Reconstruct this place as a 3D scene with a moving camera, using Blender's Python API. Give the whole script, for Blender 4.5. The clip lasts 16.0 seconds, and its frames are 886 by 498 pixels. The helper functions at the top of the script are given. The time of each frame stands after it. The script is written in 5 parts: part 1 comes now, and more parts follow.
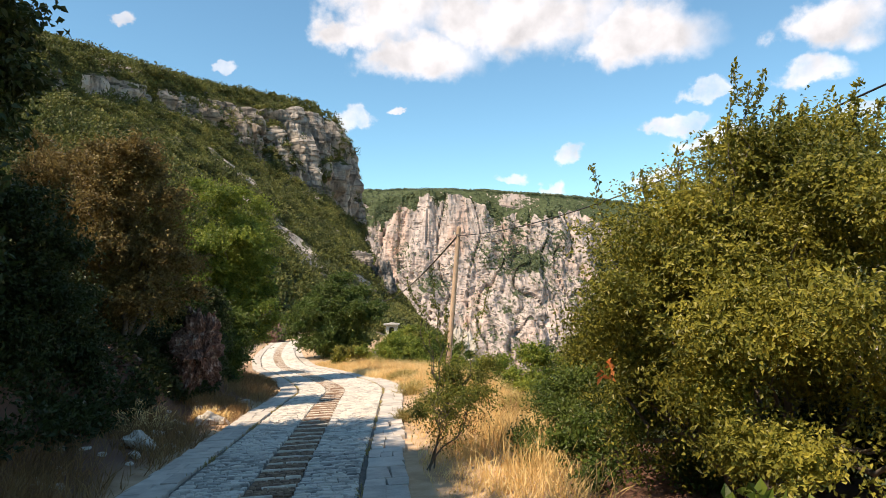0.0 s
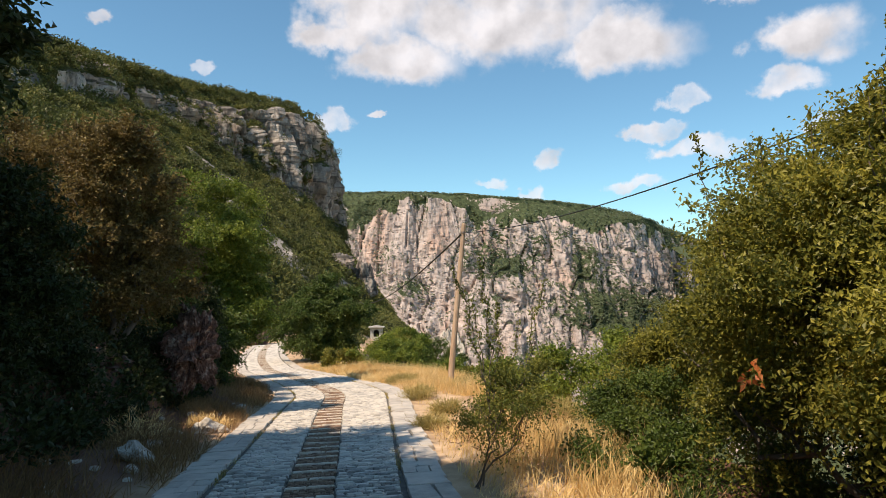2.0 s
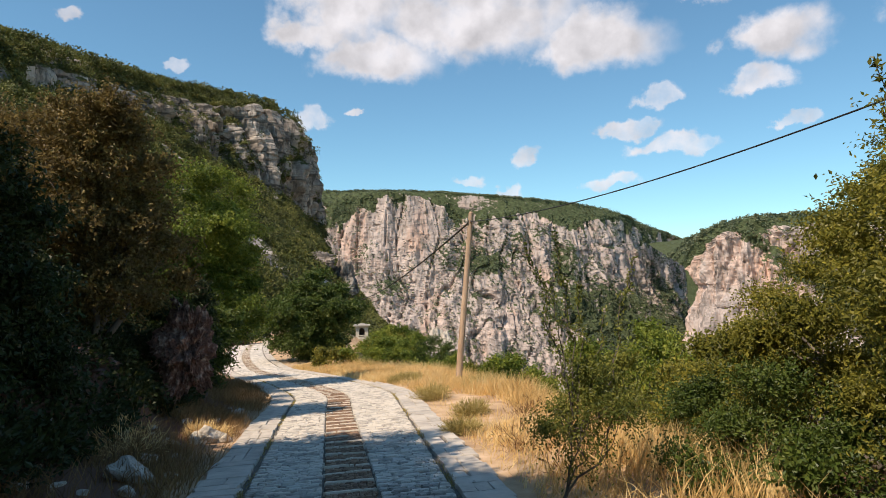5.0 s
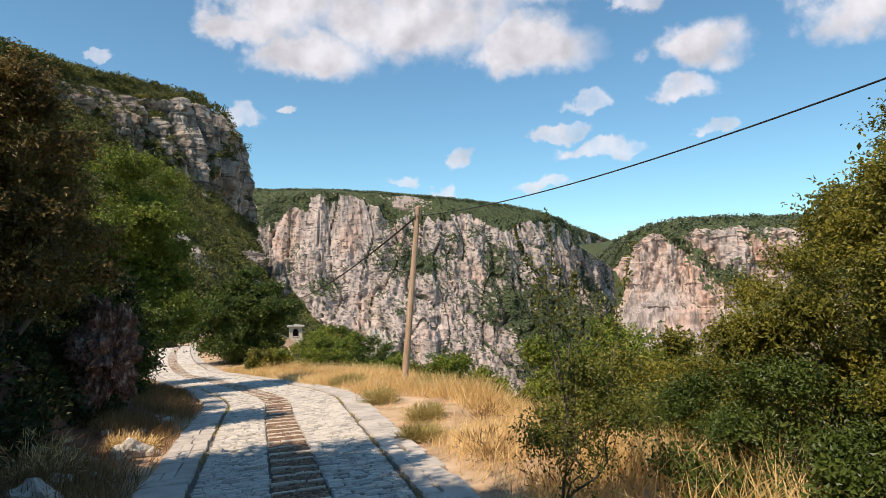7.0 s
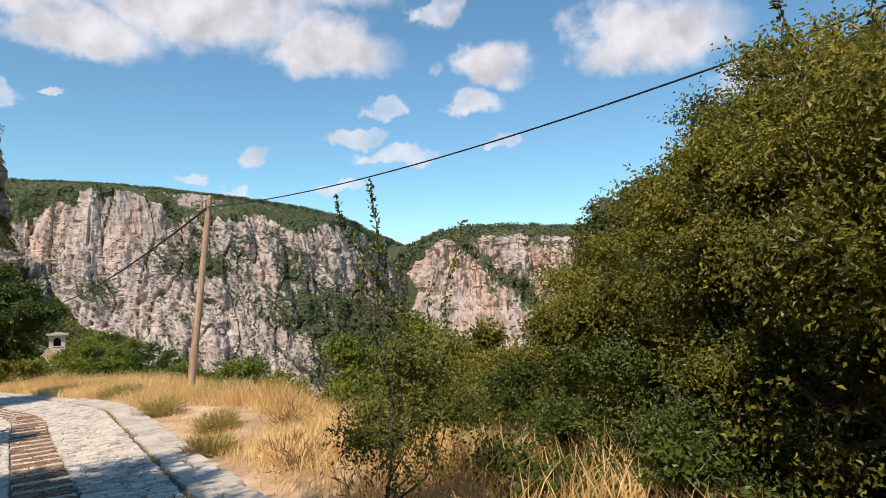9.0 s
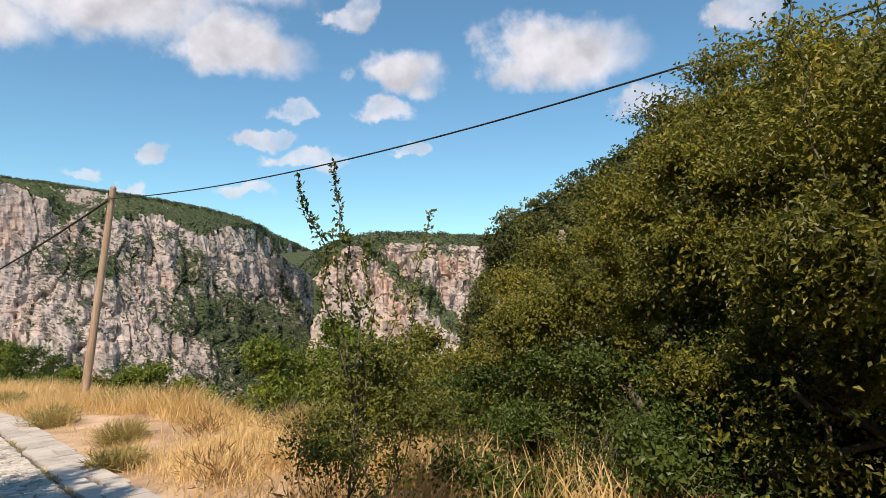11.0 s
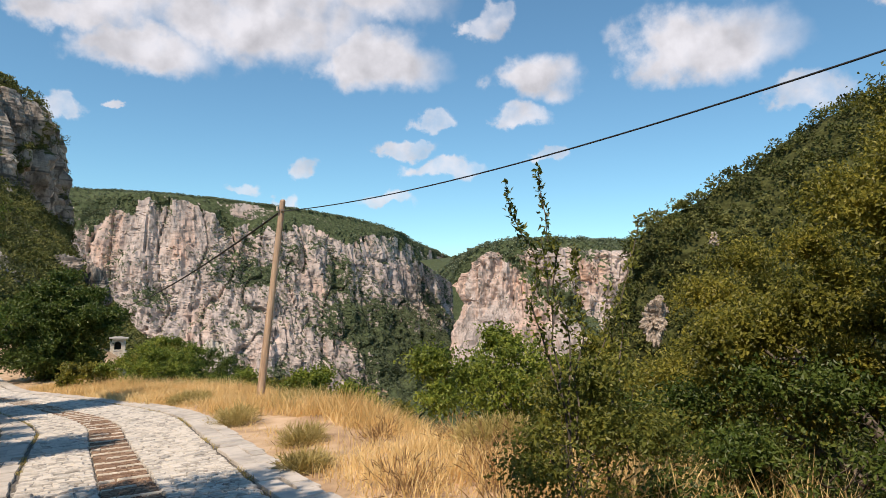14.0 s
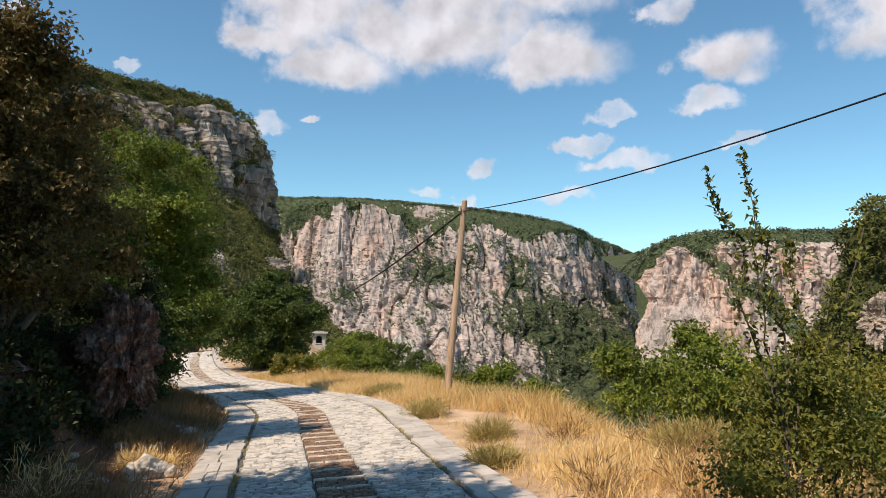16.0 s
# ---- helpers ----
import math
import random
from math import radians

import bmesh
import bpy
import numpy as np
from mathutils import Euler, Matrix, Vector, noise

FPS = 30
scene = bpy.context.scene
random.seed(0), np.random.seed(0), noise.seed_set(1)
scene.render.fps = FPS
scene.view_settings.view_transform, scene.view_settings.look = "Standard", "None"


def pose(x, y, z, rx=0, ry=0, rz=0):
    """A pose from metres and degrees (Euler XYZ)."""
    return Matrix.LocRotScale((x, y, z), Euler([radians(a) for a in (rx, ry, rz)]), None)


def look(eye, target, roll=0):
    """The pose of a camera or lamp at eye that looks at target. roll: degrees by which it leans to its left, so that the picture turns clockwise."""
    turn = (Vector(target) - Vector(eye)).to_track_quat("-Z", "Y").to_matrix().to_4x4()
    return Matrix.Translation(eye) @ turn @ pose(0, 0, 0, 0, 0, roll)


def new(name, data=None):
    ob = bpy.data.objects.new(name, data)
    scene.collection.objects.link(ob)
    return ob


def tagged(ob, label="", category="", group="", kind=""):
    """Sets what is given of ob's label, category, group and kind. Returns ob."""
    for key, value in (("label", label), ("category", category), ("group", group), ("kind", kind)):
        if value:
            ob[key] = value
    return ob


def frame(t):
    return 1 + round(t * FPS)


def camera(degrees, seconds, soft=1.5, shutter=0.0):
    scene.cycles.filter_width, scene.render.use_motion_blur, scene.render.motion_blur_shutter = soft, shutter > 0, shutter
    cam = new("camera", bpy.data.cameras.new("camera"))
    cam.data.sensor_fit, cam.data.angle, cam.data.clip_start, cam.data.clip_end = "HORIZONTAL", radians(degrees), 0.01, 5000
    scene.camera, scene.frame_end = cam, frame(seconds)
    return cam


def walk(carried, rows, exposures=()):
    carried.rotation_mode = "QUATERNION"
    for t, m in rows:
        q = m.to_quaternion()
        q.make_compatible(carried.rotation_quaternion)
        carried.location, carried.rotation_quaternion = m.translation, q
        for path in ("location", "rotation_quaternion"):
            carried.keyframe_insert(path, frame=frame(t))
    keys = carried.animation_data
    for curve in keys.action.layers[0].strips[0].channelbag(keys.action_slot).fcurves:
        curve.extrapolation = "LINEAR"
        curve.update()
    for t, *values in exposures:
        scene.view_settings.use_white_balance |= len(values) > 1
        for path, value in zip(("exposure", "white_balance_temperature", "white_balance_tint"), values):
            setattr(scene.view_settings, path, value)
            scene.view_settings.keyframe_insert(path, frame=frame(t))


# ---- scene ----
cam = camera(67.5, 16.0, soft=0.75)
PATH = [
    (0, (1.304, -2.04, 1.853), (1.214, -0.044, 1.957), -0.5),
    (0.5, (1.093, -1.717, 1.815), (1.023, 0.279, 1.92), -0.4),
    (1, (0.873, -1.46, 1.782), (0.823, 0.537, 1.887), -0.3),
    (1.5, (0.654, -1.234, 1.748), (0.616, 0.763, 1.854), -0.2),
    (2, (0.434, -1.015, 1.715), (0.407, 0.981, 1.83), -0.1),
    (2.5, (0.26, -0.778, 1.679), (0.256, 1.218, 1.791), -0.2),
    (3, (0.118, -0.506, 1.692), (0.118, 1.491, 1.799), -0.3),
    (3.5, (-0.032, -0.328, 1.668), (-0.029, 1.669, 1.783), -0.1),
    (4, (-0.17, -0.076, 1.623), (-0.156, 1.921, 1.73), -0.3),
    (6.3, (-0.725, 0.855, 1.499), (-0.587, 2.847, 1.613), -0.6),
    (6.5, (-0.752, 0.953, 1.492), (-0.583, 2.942, 1.606), -0.5),
    (7, (-0.778, 1.246, 1.457), (-0.542, 3.229, 1.565), -0.7),
    (7.5, (-0.77, 1.532, 1.402), (-0.415, 3.497, 1.521), -0.9),
    (8, (-0.797, 1.688, 1.362), (-0.238, 3.605, 1.483), -0.9),
    (8.5, (-0.805, 1.814, 1.314), (-0.073, 3.672, 1.428), -0.7),
    (9, (-0.788, 1.99, 1.29), (0.034, 3.809, 1.401), -0.8),
    (9.5, (-0.834, 2.142, 1.25), (0.06, 3.927, 1.368), -0.4),
    (9.7, (-0.855, 2.209, 1.24), (0.094, 3.965, 1.361), -0.5),
    (11.8, (-1.08, 2.792, 1.191), (-0.007, 4.474, 1.326), 0.3),
    (12, (-1.109, 2.848, 1.191), (-0.038, 4.531, 1.328), 0.3),
    (12.5, (-1.147, 3.016, 1.183), (-0.091, 4.709, 1.317), 0.2),
    (13, (-1.188, 3.075, 1.191), (-0.21, 4.814, 1.337), 0.1),
    (13.5, (-1.234, 3.054, 1.211), (-0.399, 4.866, 1.362), 0.1),
    (14, (-1.264, 3.005, 1.235), (-0.569, 4.874, 1.383), 0.3),
    (14.5, (-1.283, 3.069, 1.212), (-0.718, 4.982, 1.36), 0.3),
    (15, (-1.304, 3.102, 1.213), (-0.866, 5.048, 1.359), 0.2),
    (15.5, (-1.324, 3.086, 1.218), (-1.029, 5.059, 1.361), 0.1),
    (16, (-1.328, 3.043, 1.225), (-1.153, 5.031, 1.364), 0.2),
]
walk(cam, [(t, look(eye, target, roll)) for t, eye, target, roll in PATH], [(0.0, 0.52, 7100, 14), (1.0, 0.36, 7000, 14), (2.0, 0.2, 6950, 14), (3.5, 0.13, 6900, 14), (7.0, 0.1, 6700, 14), (9.0, 0.08, 6650, 14), (16.0, 0.05, 6650, 14)])

# ---- light ----
SUN_AZ, SUN_EL = -130.0, 54.0    # degrees from +y towards +x, and above the horizon
CLOUDS = [  # azimuth, elevation, half width, half height in degrees
    (-7.0, 23.4, 6.6, 5.0), (4.4, 22.4, 11.4, 5.0), (14.5, 19.6, 7.0, 3.0), (-4.5, 18.9, 6.5, 2.4), (28.3, 18.3, 4.0, 2.2),
    (27.6, 15.3, 2.7, 1.3), (19.7, 15.0, 2.4, 1.2), (17.4, 12.6, 2.6, 1.0), (20.7, 10.9, 3.0, 0.9), (8.6, 10.7, 1.7, 1.1),
]
CLOUDS2 = [
    (3.3, 8.4, 2.0, 0.6), (7.2, 7.9, 1.6, 0.7), (15.5, 8.4, 2.6, 0.7), (-10.4, 13.8, 1.8, 1.2), (-6.1, 14.8, 0.9, 0.4),
    (-21.4, 17.8, 1.1, 0.6), (-28.2, 20.2, 1.5, 0.8), (42.2, 19.6, 7.8, 3.6), (24.4, 22.8, 2.2, 1.6), (49.5, 15.3, 3.2, 1.6),
    (57.4, 21.6, 2.9, 1.7), (10.0, 25.0, 12.0, 4.0), (-9.5, 20.6, 4.0, 2.0), (29.7, 12.1, 1.7, 0.8), (75.0, 17.0, 6.0, 3.0), (-60.0, 24.0, 8.0, 4.0), (150.0, 25.0, 12.0, 5.0),
]
world = bpy.data.worlds.new("sky")
scene.world = world
world.use_nodes = True


def sky_nodes():
    nt = world.node_tree
    n, l = nt.nodes, nt.links
    n.clear()

    def m(op, a, b=None, c=None):
        k = n.new("ShaderNodeMath")
        k.operation = op
        for i, v in enumerate((a, b, c)):
            if v is None:
                continue
            if isinstance(v, (int, float)):
                k.inputs[i].default_value = v
            else:
                l.new(v, k.inputs[i])
        return k.outputs[0]

    out = n.new("ShaderNodeOutputWorld")
    sky = n.new("ShaderNodeTexSky")
    sky.sky_type = "NISHITA"
    sky.sun_disc = False
    sky.sun_elevation = radians(SUN_EL)
    sky.sun_rotation = radians(SUN_AZ)
    sky.altitude = 900
    sky.air_density, sky.dust_density, sky.ozone_density = 1.05, 0.2, 1.3
    tc = n.new("ShaderNodeTexCoord")
    sep = n.new("ShaderNodeSeparateXYZ")
    l.new(tc.outputs["Generated"], sep.inputs[0])
    noise1 = n.new("ShaderNodeTexNoise")
    noise1.inputs["Scale"].default_value, noise1.inputs["Detail"].default_value = 11.0, 8.0
    noise1.inputs["Roughness"].default_value = 0.58
    l.new(tc.outputs["Generated"], noise1.inputs["Vector"])
    noise2 = n.new("ShaderNodeTexNoise")
    noise2.inputs["Scale"].default_value, noise2.inputs["Detail"].default_value = 40.0, 6.0
    l.new(tc.outputs["Generated"], noise2.inputs["Vector"])
    az = m("MULTIPLY", m("ARCTAN2", sep.outputs[0], sep.outputs[1]), 57.2958)
    el = m("MULTIPLY", m("ARCSINE", sep.outputs[2]), 57.2958)
    w1, w2 = n.new("ShaderNodeSeparateColor"), n.new("ShaderNodeSeparateColor")
    l.new(noise1.outputs["Color"], w1.inputs[0])
    l.new(noise2.outputs["Color"], w2.inputs[0])
    az = m("ADD", az, m("ADD", m("MULTIPLY", m("SUBTRACT", w1.outputs[0], 0.5), 9.0), m("MULTIPLY", m("SUBTRACT", w2.outputs[0], 0.5), 1.5)))
    el = m("ADD", el, m("ADD", m("MULTIPLY", m("SUBTRACT", w1.outputs[1], 0.5), 4.5), m("MULTIPLY", m("SUBTRACT", w2.outputs[1], 0.5), 1.1)))
    best, low = None, None
    for a, e, w, h in CLOUDS + CLOUDS2:
        u = m("MULTIPLY", m("SUBTRACT", az, a), 1 / w)
        v = m("MULTIPLY", m("SUBTRACT", el, e), 1 / h)
        v = m("MULTIPLY", v, m("MULTIPLY_ADD", m("LESS_THAN", v, 0.0), 0.25, 1.0))
        d = m("SQRT", m("ADD", m("MULTIPLY", u, u), m("MULTIPLY", v, v)))
        k = m("MINIMUM", m("MULTIPLY", m("SUBTRACT", 1.0, d), 1.9), 1.0 if w > 3.4 else 0.55)
        best = k if best is None else m("SMOOTH_MAX", best, k, 0.12)
    puff = m("ADD", m("MULTIPLY", m("SUBTRACT", noise1.outputs[0], 0.5), 1.5), m("MULTIPLY", m("SUBTRACT", noise2.outputs[0], 0.5), 0.75))
    dens = m("ADD", best, puff)
    ramp = n.new("ShaderNodeMapRange")
    ramp.interpolation_type = "SMOOTHSTEP"
    ramp.inputs[1].default_value, ramp.inputs[2].default_value = -0.12, 1.05
    l.new(dens, ramp.inputs[0])
    mask = m("MULTIPLY", ramp.outputs[0], 0.93)
    # lit sides towards the sun, grey hollows and bases
    shift = n.new("ShaderNodeVectorMath")
    shift.operation = "ADD"
    shift.inputs[1].default_value = (-0.016, -0.006, 0.022)
    l.new(tc.outputs["Generated"], shift.inputs[0])
    noise3 = n.new("ShaderNodeTexNoise")
    noise3.inputs["Scale"].default_value, noise3.inputs["Detail"].default_value = 17.0, 5.0
    noise4 = n.new("ShaderNodeTexNoise")
    noise4.inputs["Scale"].default_value, noise4.inputs["Detail"].default_value = 17.0, 5.0
    l.new(tc.outputs["Generated"], noise3.inputs["Vector"])
    l.new(shift.outputs[0], noise4.inputs["Vector"])
    relief = m("MULTIPLY", m("SUBTRACT", noise3.outputs[0], noise4.outputs[0]), 0.85)
    shade = n.new("ShaderNodeMapRange")
    shade.inputs[1].default_value, shade.inputs[2].default_value = 0.35, 1.4
    shade.inputs[3].default_value, shade.inputs[4].default_value = 0.98, 0.78
    l.new(dens, shade.inputs[0])
    lit = m("MINIMUM", m("ADD", shade.outputs[0], relief), 1.02)
    white = n.new("ShaderNodeCombineColor")
    for i, c in enumerate((7.0, 7.0, 7.3)):
        l.new(m("MULTIPLY", lit, c), white.inputs[i])
    mix = n.new("ShaderNodeMix")
    mix.data_type = "RGBA"
    l.new(mask, mix.inputs[0])
    tint = n.new("ShaderNodeMix")
    tint.data_type, tint.blend_type = "RGBA", "MULTIPLY"
    tint.inputs[0].default_value = 1.0
    tint.inputs[7].default_value = (*SKY_TINT, 1)
    l.new(sky.outputs[0], tint.inputs[6])
    l.new(tint.outputs[2], mix.inputs[6])
    l.new(white.outputs[0], mix.inputs[7])
    bg = n.new("ShaderNodeBackground")
    bg.inputs[1].default_value = SKY_STRENGTH
    l.new(mix.outputs[2], bg.inputs[0])
    l.new(bg.outputs[0], out.inputs[0])


SKY_TINT, SKY_STRENGTH = (0.8, 1.18, 1.2), 0.119
sky_nodes()
sun_data = bpy.data.lights.new("sun", "SUN")
sun_data.energy, sun_data.angle, sun_data.color = 5.0, radians(0.5), (1.0, 0.87, 0.7)
sun = new("sun", sun_data)
sun_way = Vector((math.sin(radians(SUN_AZ)) * math.cos(radians(SUN_EL)), math.cos(radians(SUN_AZ)) * math.cos(radians(SUN_EL)), math.sin(radians(SUN_EL))))
sun.matrix_world = look(sun_way * 400, (0, 0, 0))


# ---- materials ----
def ramp_mat(name, stops, scale=4.0, detail=6.0, rough=0.85, bump=0.3, bump_scale=30.0, random_amount=0.0, island=0.0, stretch=(1, 1, 1), bump_dist=0.02):
    """A surface whose colour runs through the stops by two noises, with fine relief."""
    mat = bpy.data.materials.new(name)
    mat.use_nodes = True
    n, l = mat.node_tree.nodes, mat.node_tree.links
    bsdf = n["Principled BSDF"]
    geo = n.new("ShaderNodeNewGeometry")
    mp = n.new("ShaderNodeMapping")
    mp.inputs["Scale"].default_value = stretch
    l.new(geo.outputs["Position"], mp.inputs[0])
    na = n.new("ShaderNodeTexNoise")
    na.inputs["Scale"].default_value, na.inputs["Detail"].default_value, na.inputs["Roughness"].default_value = scale, detail, 0.62
    l.new(mp.outputs[0], na.inputs["Vector"])
    fac = na.outputs[0]

    def math_node(op, a, b):
        k = n.new("ShaderNodeMath")
        k.operation = op
        for i, v in enumerate((a, b)):
            if isinstance(v, (int, float)):
                k.inputs[i].default_value = v
            else:
                l.new(v, k.inputs[i])
        return k.outputs[0]

    if random_amount:
        oi = n.new("ShaderNodeObjectInfo")
        fac = math_node("ADD", fac, math_node("MULTIPLY", math_node("SUBTRACT", oi.outputs["Random"], 0.5), random_amount))
    if island:
        fac = math_node("ADD", fac, math_node("MULTIPLY", math_node("SUBTRACT", geo.outputs["Random Per Island"], 0.5), island))
    cr = n.new("ShaderNodeValToRGB")
    els = cr.color_ramp.elements
    while len(els) < len(stops):
        els.new(0.5)
    for e, (p, c) in zip(els, stops):
        e.position, e.color = p, (*c, 1)
    l.new(fac, cr.inputs[0])
    l.new(cr.outputs[0], bsdf.inputs["Base Color"])
    bsdf.inputs["Roughness"].default_value = rough
    if bump:
        nb = n.new("ShaderNodeTexNoise")
        nb.inputs["Scale"].default_value, nb.inputs["Detail"].default_value = bump_scale, 5.0
        l.new(mp.outputs[0], nb.inputs["Vector"])
        bp = n.new("ShaderNodeBump")
        bp.inputs["Strength"].default_value, bp.inputs["Distance"].default_value = bump, bump_dist
        l.new(nb.outputs[0], bp.inputs["Height"])
        l.new(bp.outputs[0], bsdf.inputs["Normal"])
    return mat


def leaf_mat(name, dark, mid, light, through_amount=0.35, rough=0.5, patch=1.3, weight=0.6):
    """Leaves: colour by leaf, some light passes through."""
    mat = bpy.data.materials.new(name)
    mat.use_nodes = True
    n, l = mat.node_tree.nodes, mat.node_tree.links
    bsdf = n["Principled BSDF"]
    geo = n.new("ShaderNodeNewGeometry")
    na = n.new("ShaderNodeTexNoise")
    na.inputs["Scale"].default_value, na.inputs["Detail"].default_value = patch, 3.0
    l.new(geo.outputs["Position"], na.inputs["Vector"])
    add = n.new("ShaderNodeMath")
    add.operation = "MULTIPLY_ADD"
    add.inputs[1].default_value, add.inputs[2].default_value = 0.34, 0.35 - weight * 0.5
    l.new(geo.outputs["Random Per Island"], add.inputs[0])
    add2 = n.new("ShaderNodeMath")
    add2.operation = "MULTIPLY_ADD"
    add2.inputs[1].default_value = weight
    l.new(na.outputs[0], add2.inputs[0])
    l.new(add.outputs[0], add2.inputs[2])
    cr = n.new("ShaderNodeValToRGB")
    cr.color_ramp.elements[0].position, cr.color_ramp.elements[0].color = 0.2, (*dark, 1)
    cr.color_ramp.elements[1].position, cr.color_ramp.elements[1].color = 0.85, (*light, 1)
    e = cr.color_ramp.elements.new(0.52)
    e.color = (*mid, 1)
    l.new(add2.outputs[0], cr.inputs[0])
    l.new(cr.outputs[0], bsdf.inputs["Base Color"])
    bsdf.inputs["Roughness"].default_value = rough
    bsdf.inputs["Specular IOR Level"].default_value = 0.35
    tr = n.new("ShaderNodeBsdfTranslucent")
    l.new(cr.outputs[0], tr.inputs[0])
    mix = n.new("ShaderNodeMixShader")
    mix.inputs[0].default_value = through_amount
    l.new(bsdf.outputs[0], mix.inputs[1])
    l.new(tr.outputs[0], mix.inputs[2])
    l.new(mix.outputs[0], n["Material Output"].inputs[0])
    return mat


def rock_mat(name, pale, mid, dark, green, scale, warm=(0.5, 0.3, 0.2), warm_amount=0.35, streak=(1, 1, 0.25), bump_dist=0.5, bed_amount=0.5):
    """Limestone with vertical streaks, warm stains and growth where the mesh carries 'veg'."""
    mat = bpy.data.materials.new(name)
    mat.use_nodes = True
    n, l = mat.node_tree.nodes, mat.node_tree.links
    bsdf = n["Principled BSDF"]
    geo = n.new("ShaderNodeNewGeometry")

    def tex(sc, det, st, rough=0.6):
        mp = n.new("ShaderNodeMapping")
        mp.inputs["Scale"].default_value = st
        l.new(geo.outputs["Position"], mp.inputs[0])
        k = n.new("ShaderNodeTexNoise")
        k.inputs["Scale"].default_value, k.inputs["Detail"].default_value, k.inputs["Roughness"].default_value = sc, det, rough
        l.new(mp.outputs[0], k.inputs["Vector"])
        return k.outputs[0]

    def ramp(src, a, b, ca, cb):
        k = n.new("ShaderNodeValToRGB")
        k.color_ramp.elements[0].position, k.color_ramp.elements[0].color = a, (*ca, 1)
        k.color_ramp.elements[1].position, k.color_ramp.elements[1].color = b, (*cb, 1)
        l.new(src, k.inputs[0])
        return k.outputs[0]

    def mixc(f, a, b, amount=1.0):
        k = n.new("ShaderNodeMix")
        k.data_type = "RGBA"
        if isinstance(f, float):
            k.inputs[0].default_value = f
        else:
            l.new(f, k.inputs[0])
        for i, v in ((6, a), (7, b)):
            if isinstance(v, tuple):
                k.inputs[i].default_value = (*v, 1)
            else:
                l.new(v, k.inputs[i])
        return k.outputs[2]

    streaks = tex(scale, 8, streak, 0.68)
    base = ramp(streaks, 0.36, 0.62, mid, pale)
    stain = ramp(tex(scale * 0.35, 5, (1, 1, 0.6)), 0.5, 0.68, (0, 0, 0), (warm_amount,) * 3)
    base = mixc(stain, base, warm)
    cracks = ramp(tex(scale * 2.2, 6, streak, 0.7), 0.38, 0.5, (0.85,) * 3, (0, 0, 0))
    base = mixc(cracks, base, dark)
    beds = ramp(tex(scale * 3.0, 5, (0.12, 0.12, 1.6), 0.6), 0.36, 0.46, (bed_amount,) * 3, (0, 0, 0))
    base = mixc(beds, base, dark)
    att = n.new("ShaderNodeAttribute")
    att.attribute_name = "veg"
    gn = tex(scale * 3.5, 5, (1, 1, 1), 0.7)
    add = n.new("ShaderNodeMath")
    add.operation = "ADD"
    l.new(att.outputs["Fac"], add.inputs[0])
    l.new(gn, add.inputs[1])
    vegmask = ramp(add.outputs[0], 0.94, 1.05, (0, 0, 0), (1, 1, 1))
    greens = ramp(tex(scale * 5, 4, (1, 1, 1)), 0.35, 0.7, tuple(c * 0.55 for c in green), tuple(c * 1.3 for c in green))
    base = mixc(vegmask, base, greens)
    l.new(base, bsdf.inputs["Base Color"])
    bsdf.inputs["Roughness"].default_value = 0.92
    bsdf.inputs["Specular IOR Level"].default_value = 0.15
    bp = n.new("ShaderNodeBump")
    bp.inputs["Strength"].default_value, bp.inputs["Distance"].default_value = 0.9, bump_dist
    l.new(streaks, bp.inputs["Height"])
    l.new(bp.outputs[0], bsdf.inputs["Normal"])
    return mat


M_far = rock_mat("far_limestone", (0.55, 0.455, 0.405), (0.35, 0.298, 0.274), (0.17, 0.15, 0.135), (0.075, 0.095, 0.045), 0.06, (0.6, 0.36, 0.25), 0.6, (1, 1, 0.3), 0.8, 0.4)
M_near_rock = rock_mat("near_limestone", (0.46, 0.405, 0.355), (0.15, 0.133, 0.117), (0.06, 0.055, 0.05), (0.07, 0.075, 0.024), 0.12, (0.5, 0.33, 0.22), 0.4, (1, 1, 0.35), 1.2, 0.85)
M_hill = rock_mat("hillside_scrub", (0.5, 0.44, 0.36), (0.3, 0.25, 0.19), (0.1, 0.09, 0.07), (0.07, 0.075, 0.024), 0.15, (0.4, 0.28, 0.16), 0.4, (1, 1, 1), 0.6)
M_ground = ramp_mat("dry_earth", [(0.3, (0.3, 0.19, 0.11)), (0.5, (0.5, 0.34, 0.2)), (0.7, (0.66, 0.48, 0.32))], 1.6, 8, 0.95, 0.5, 40, bump_dist=0.03)
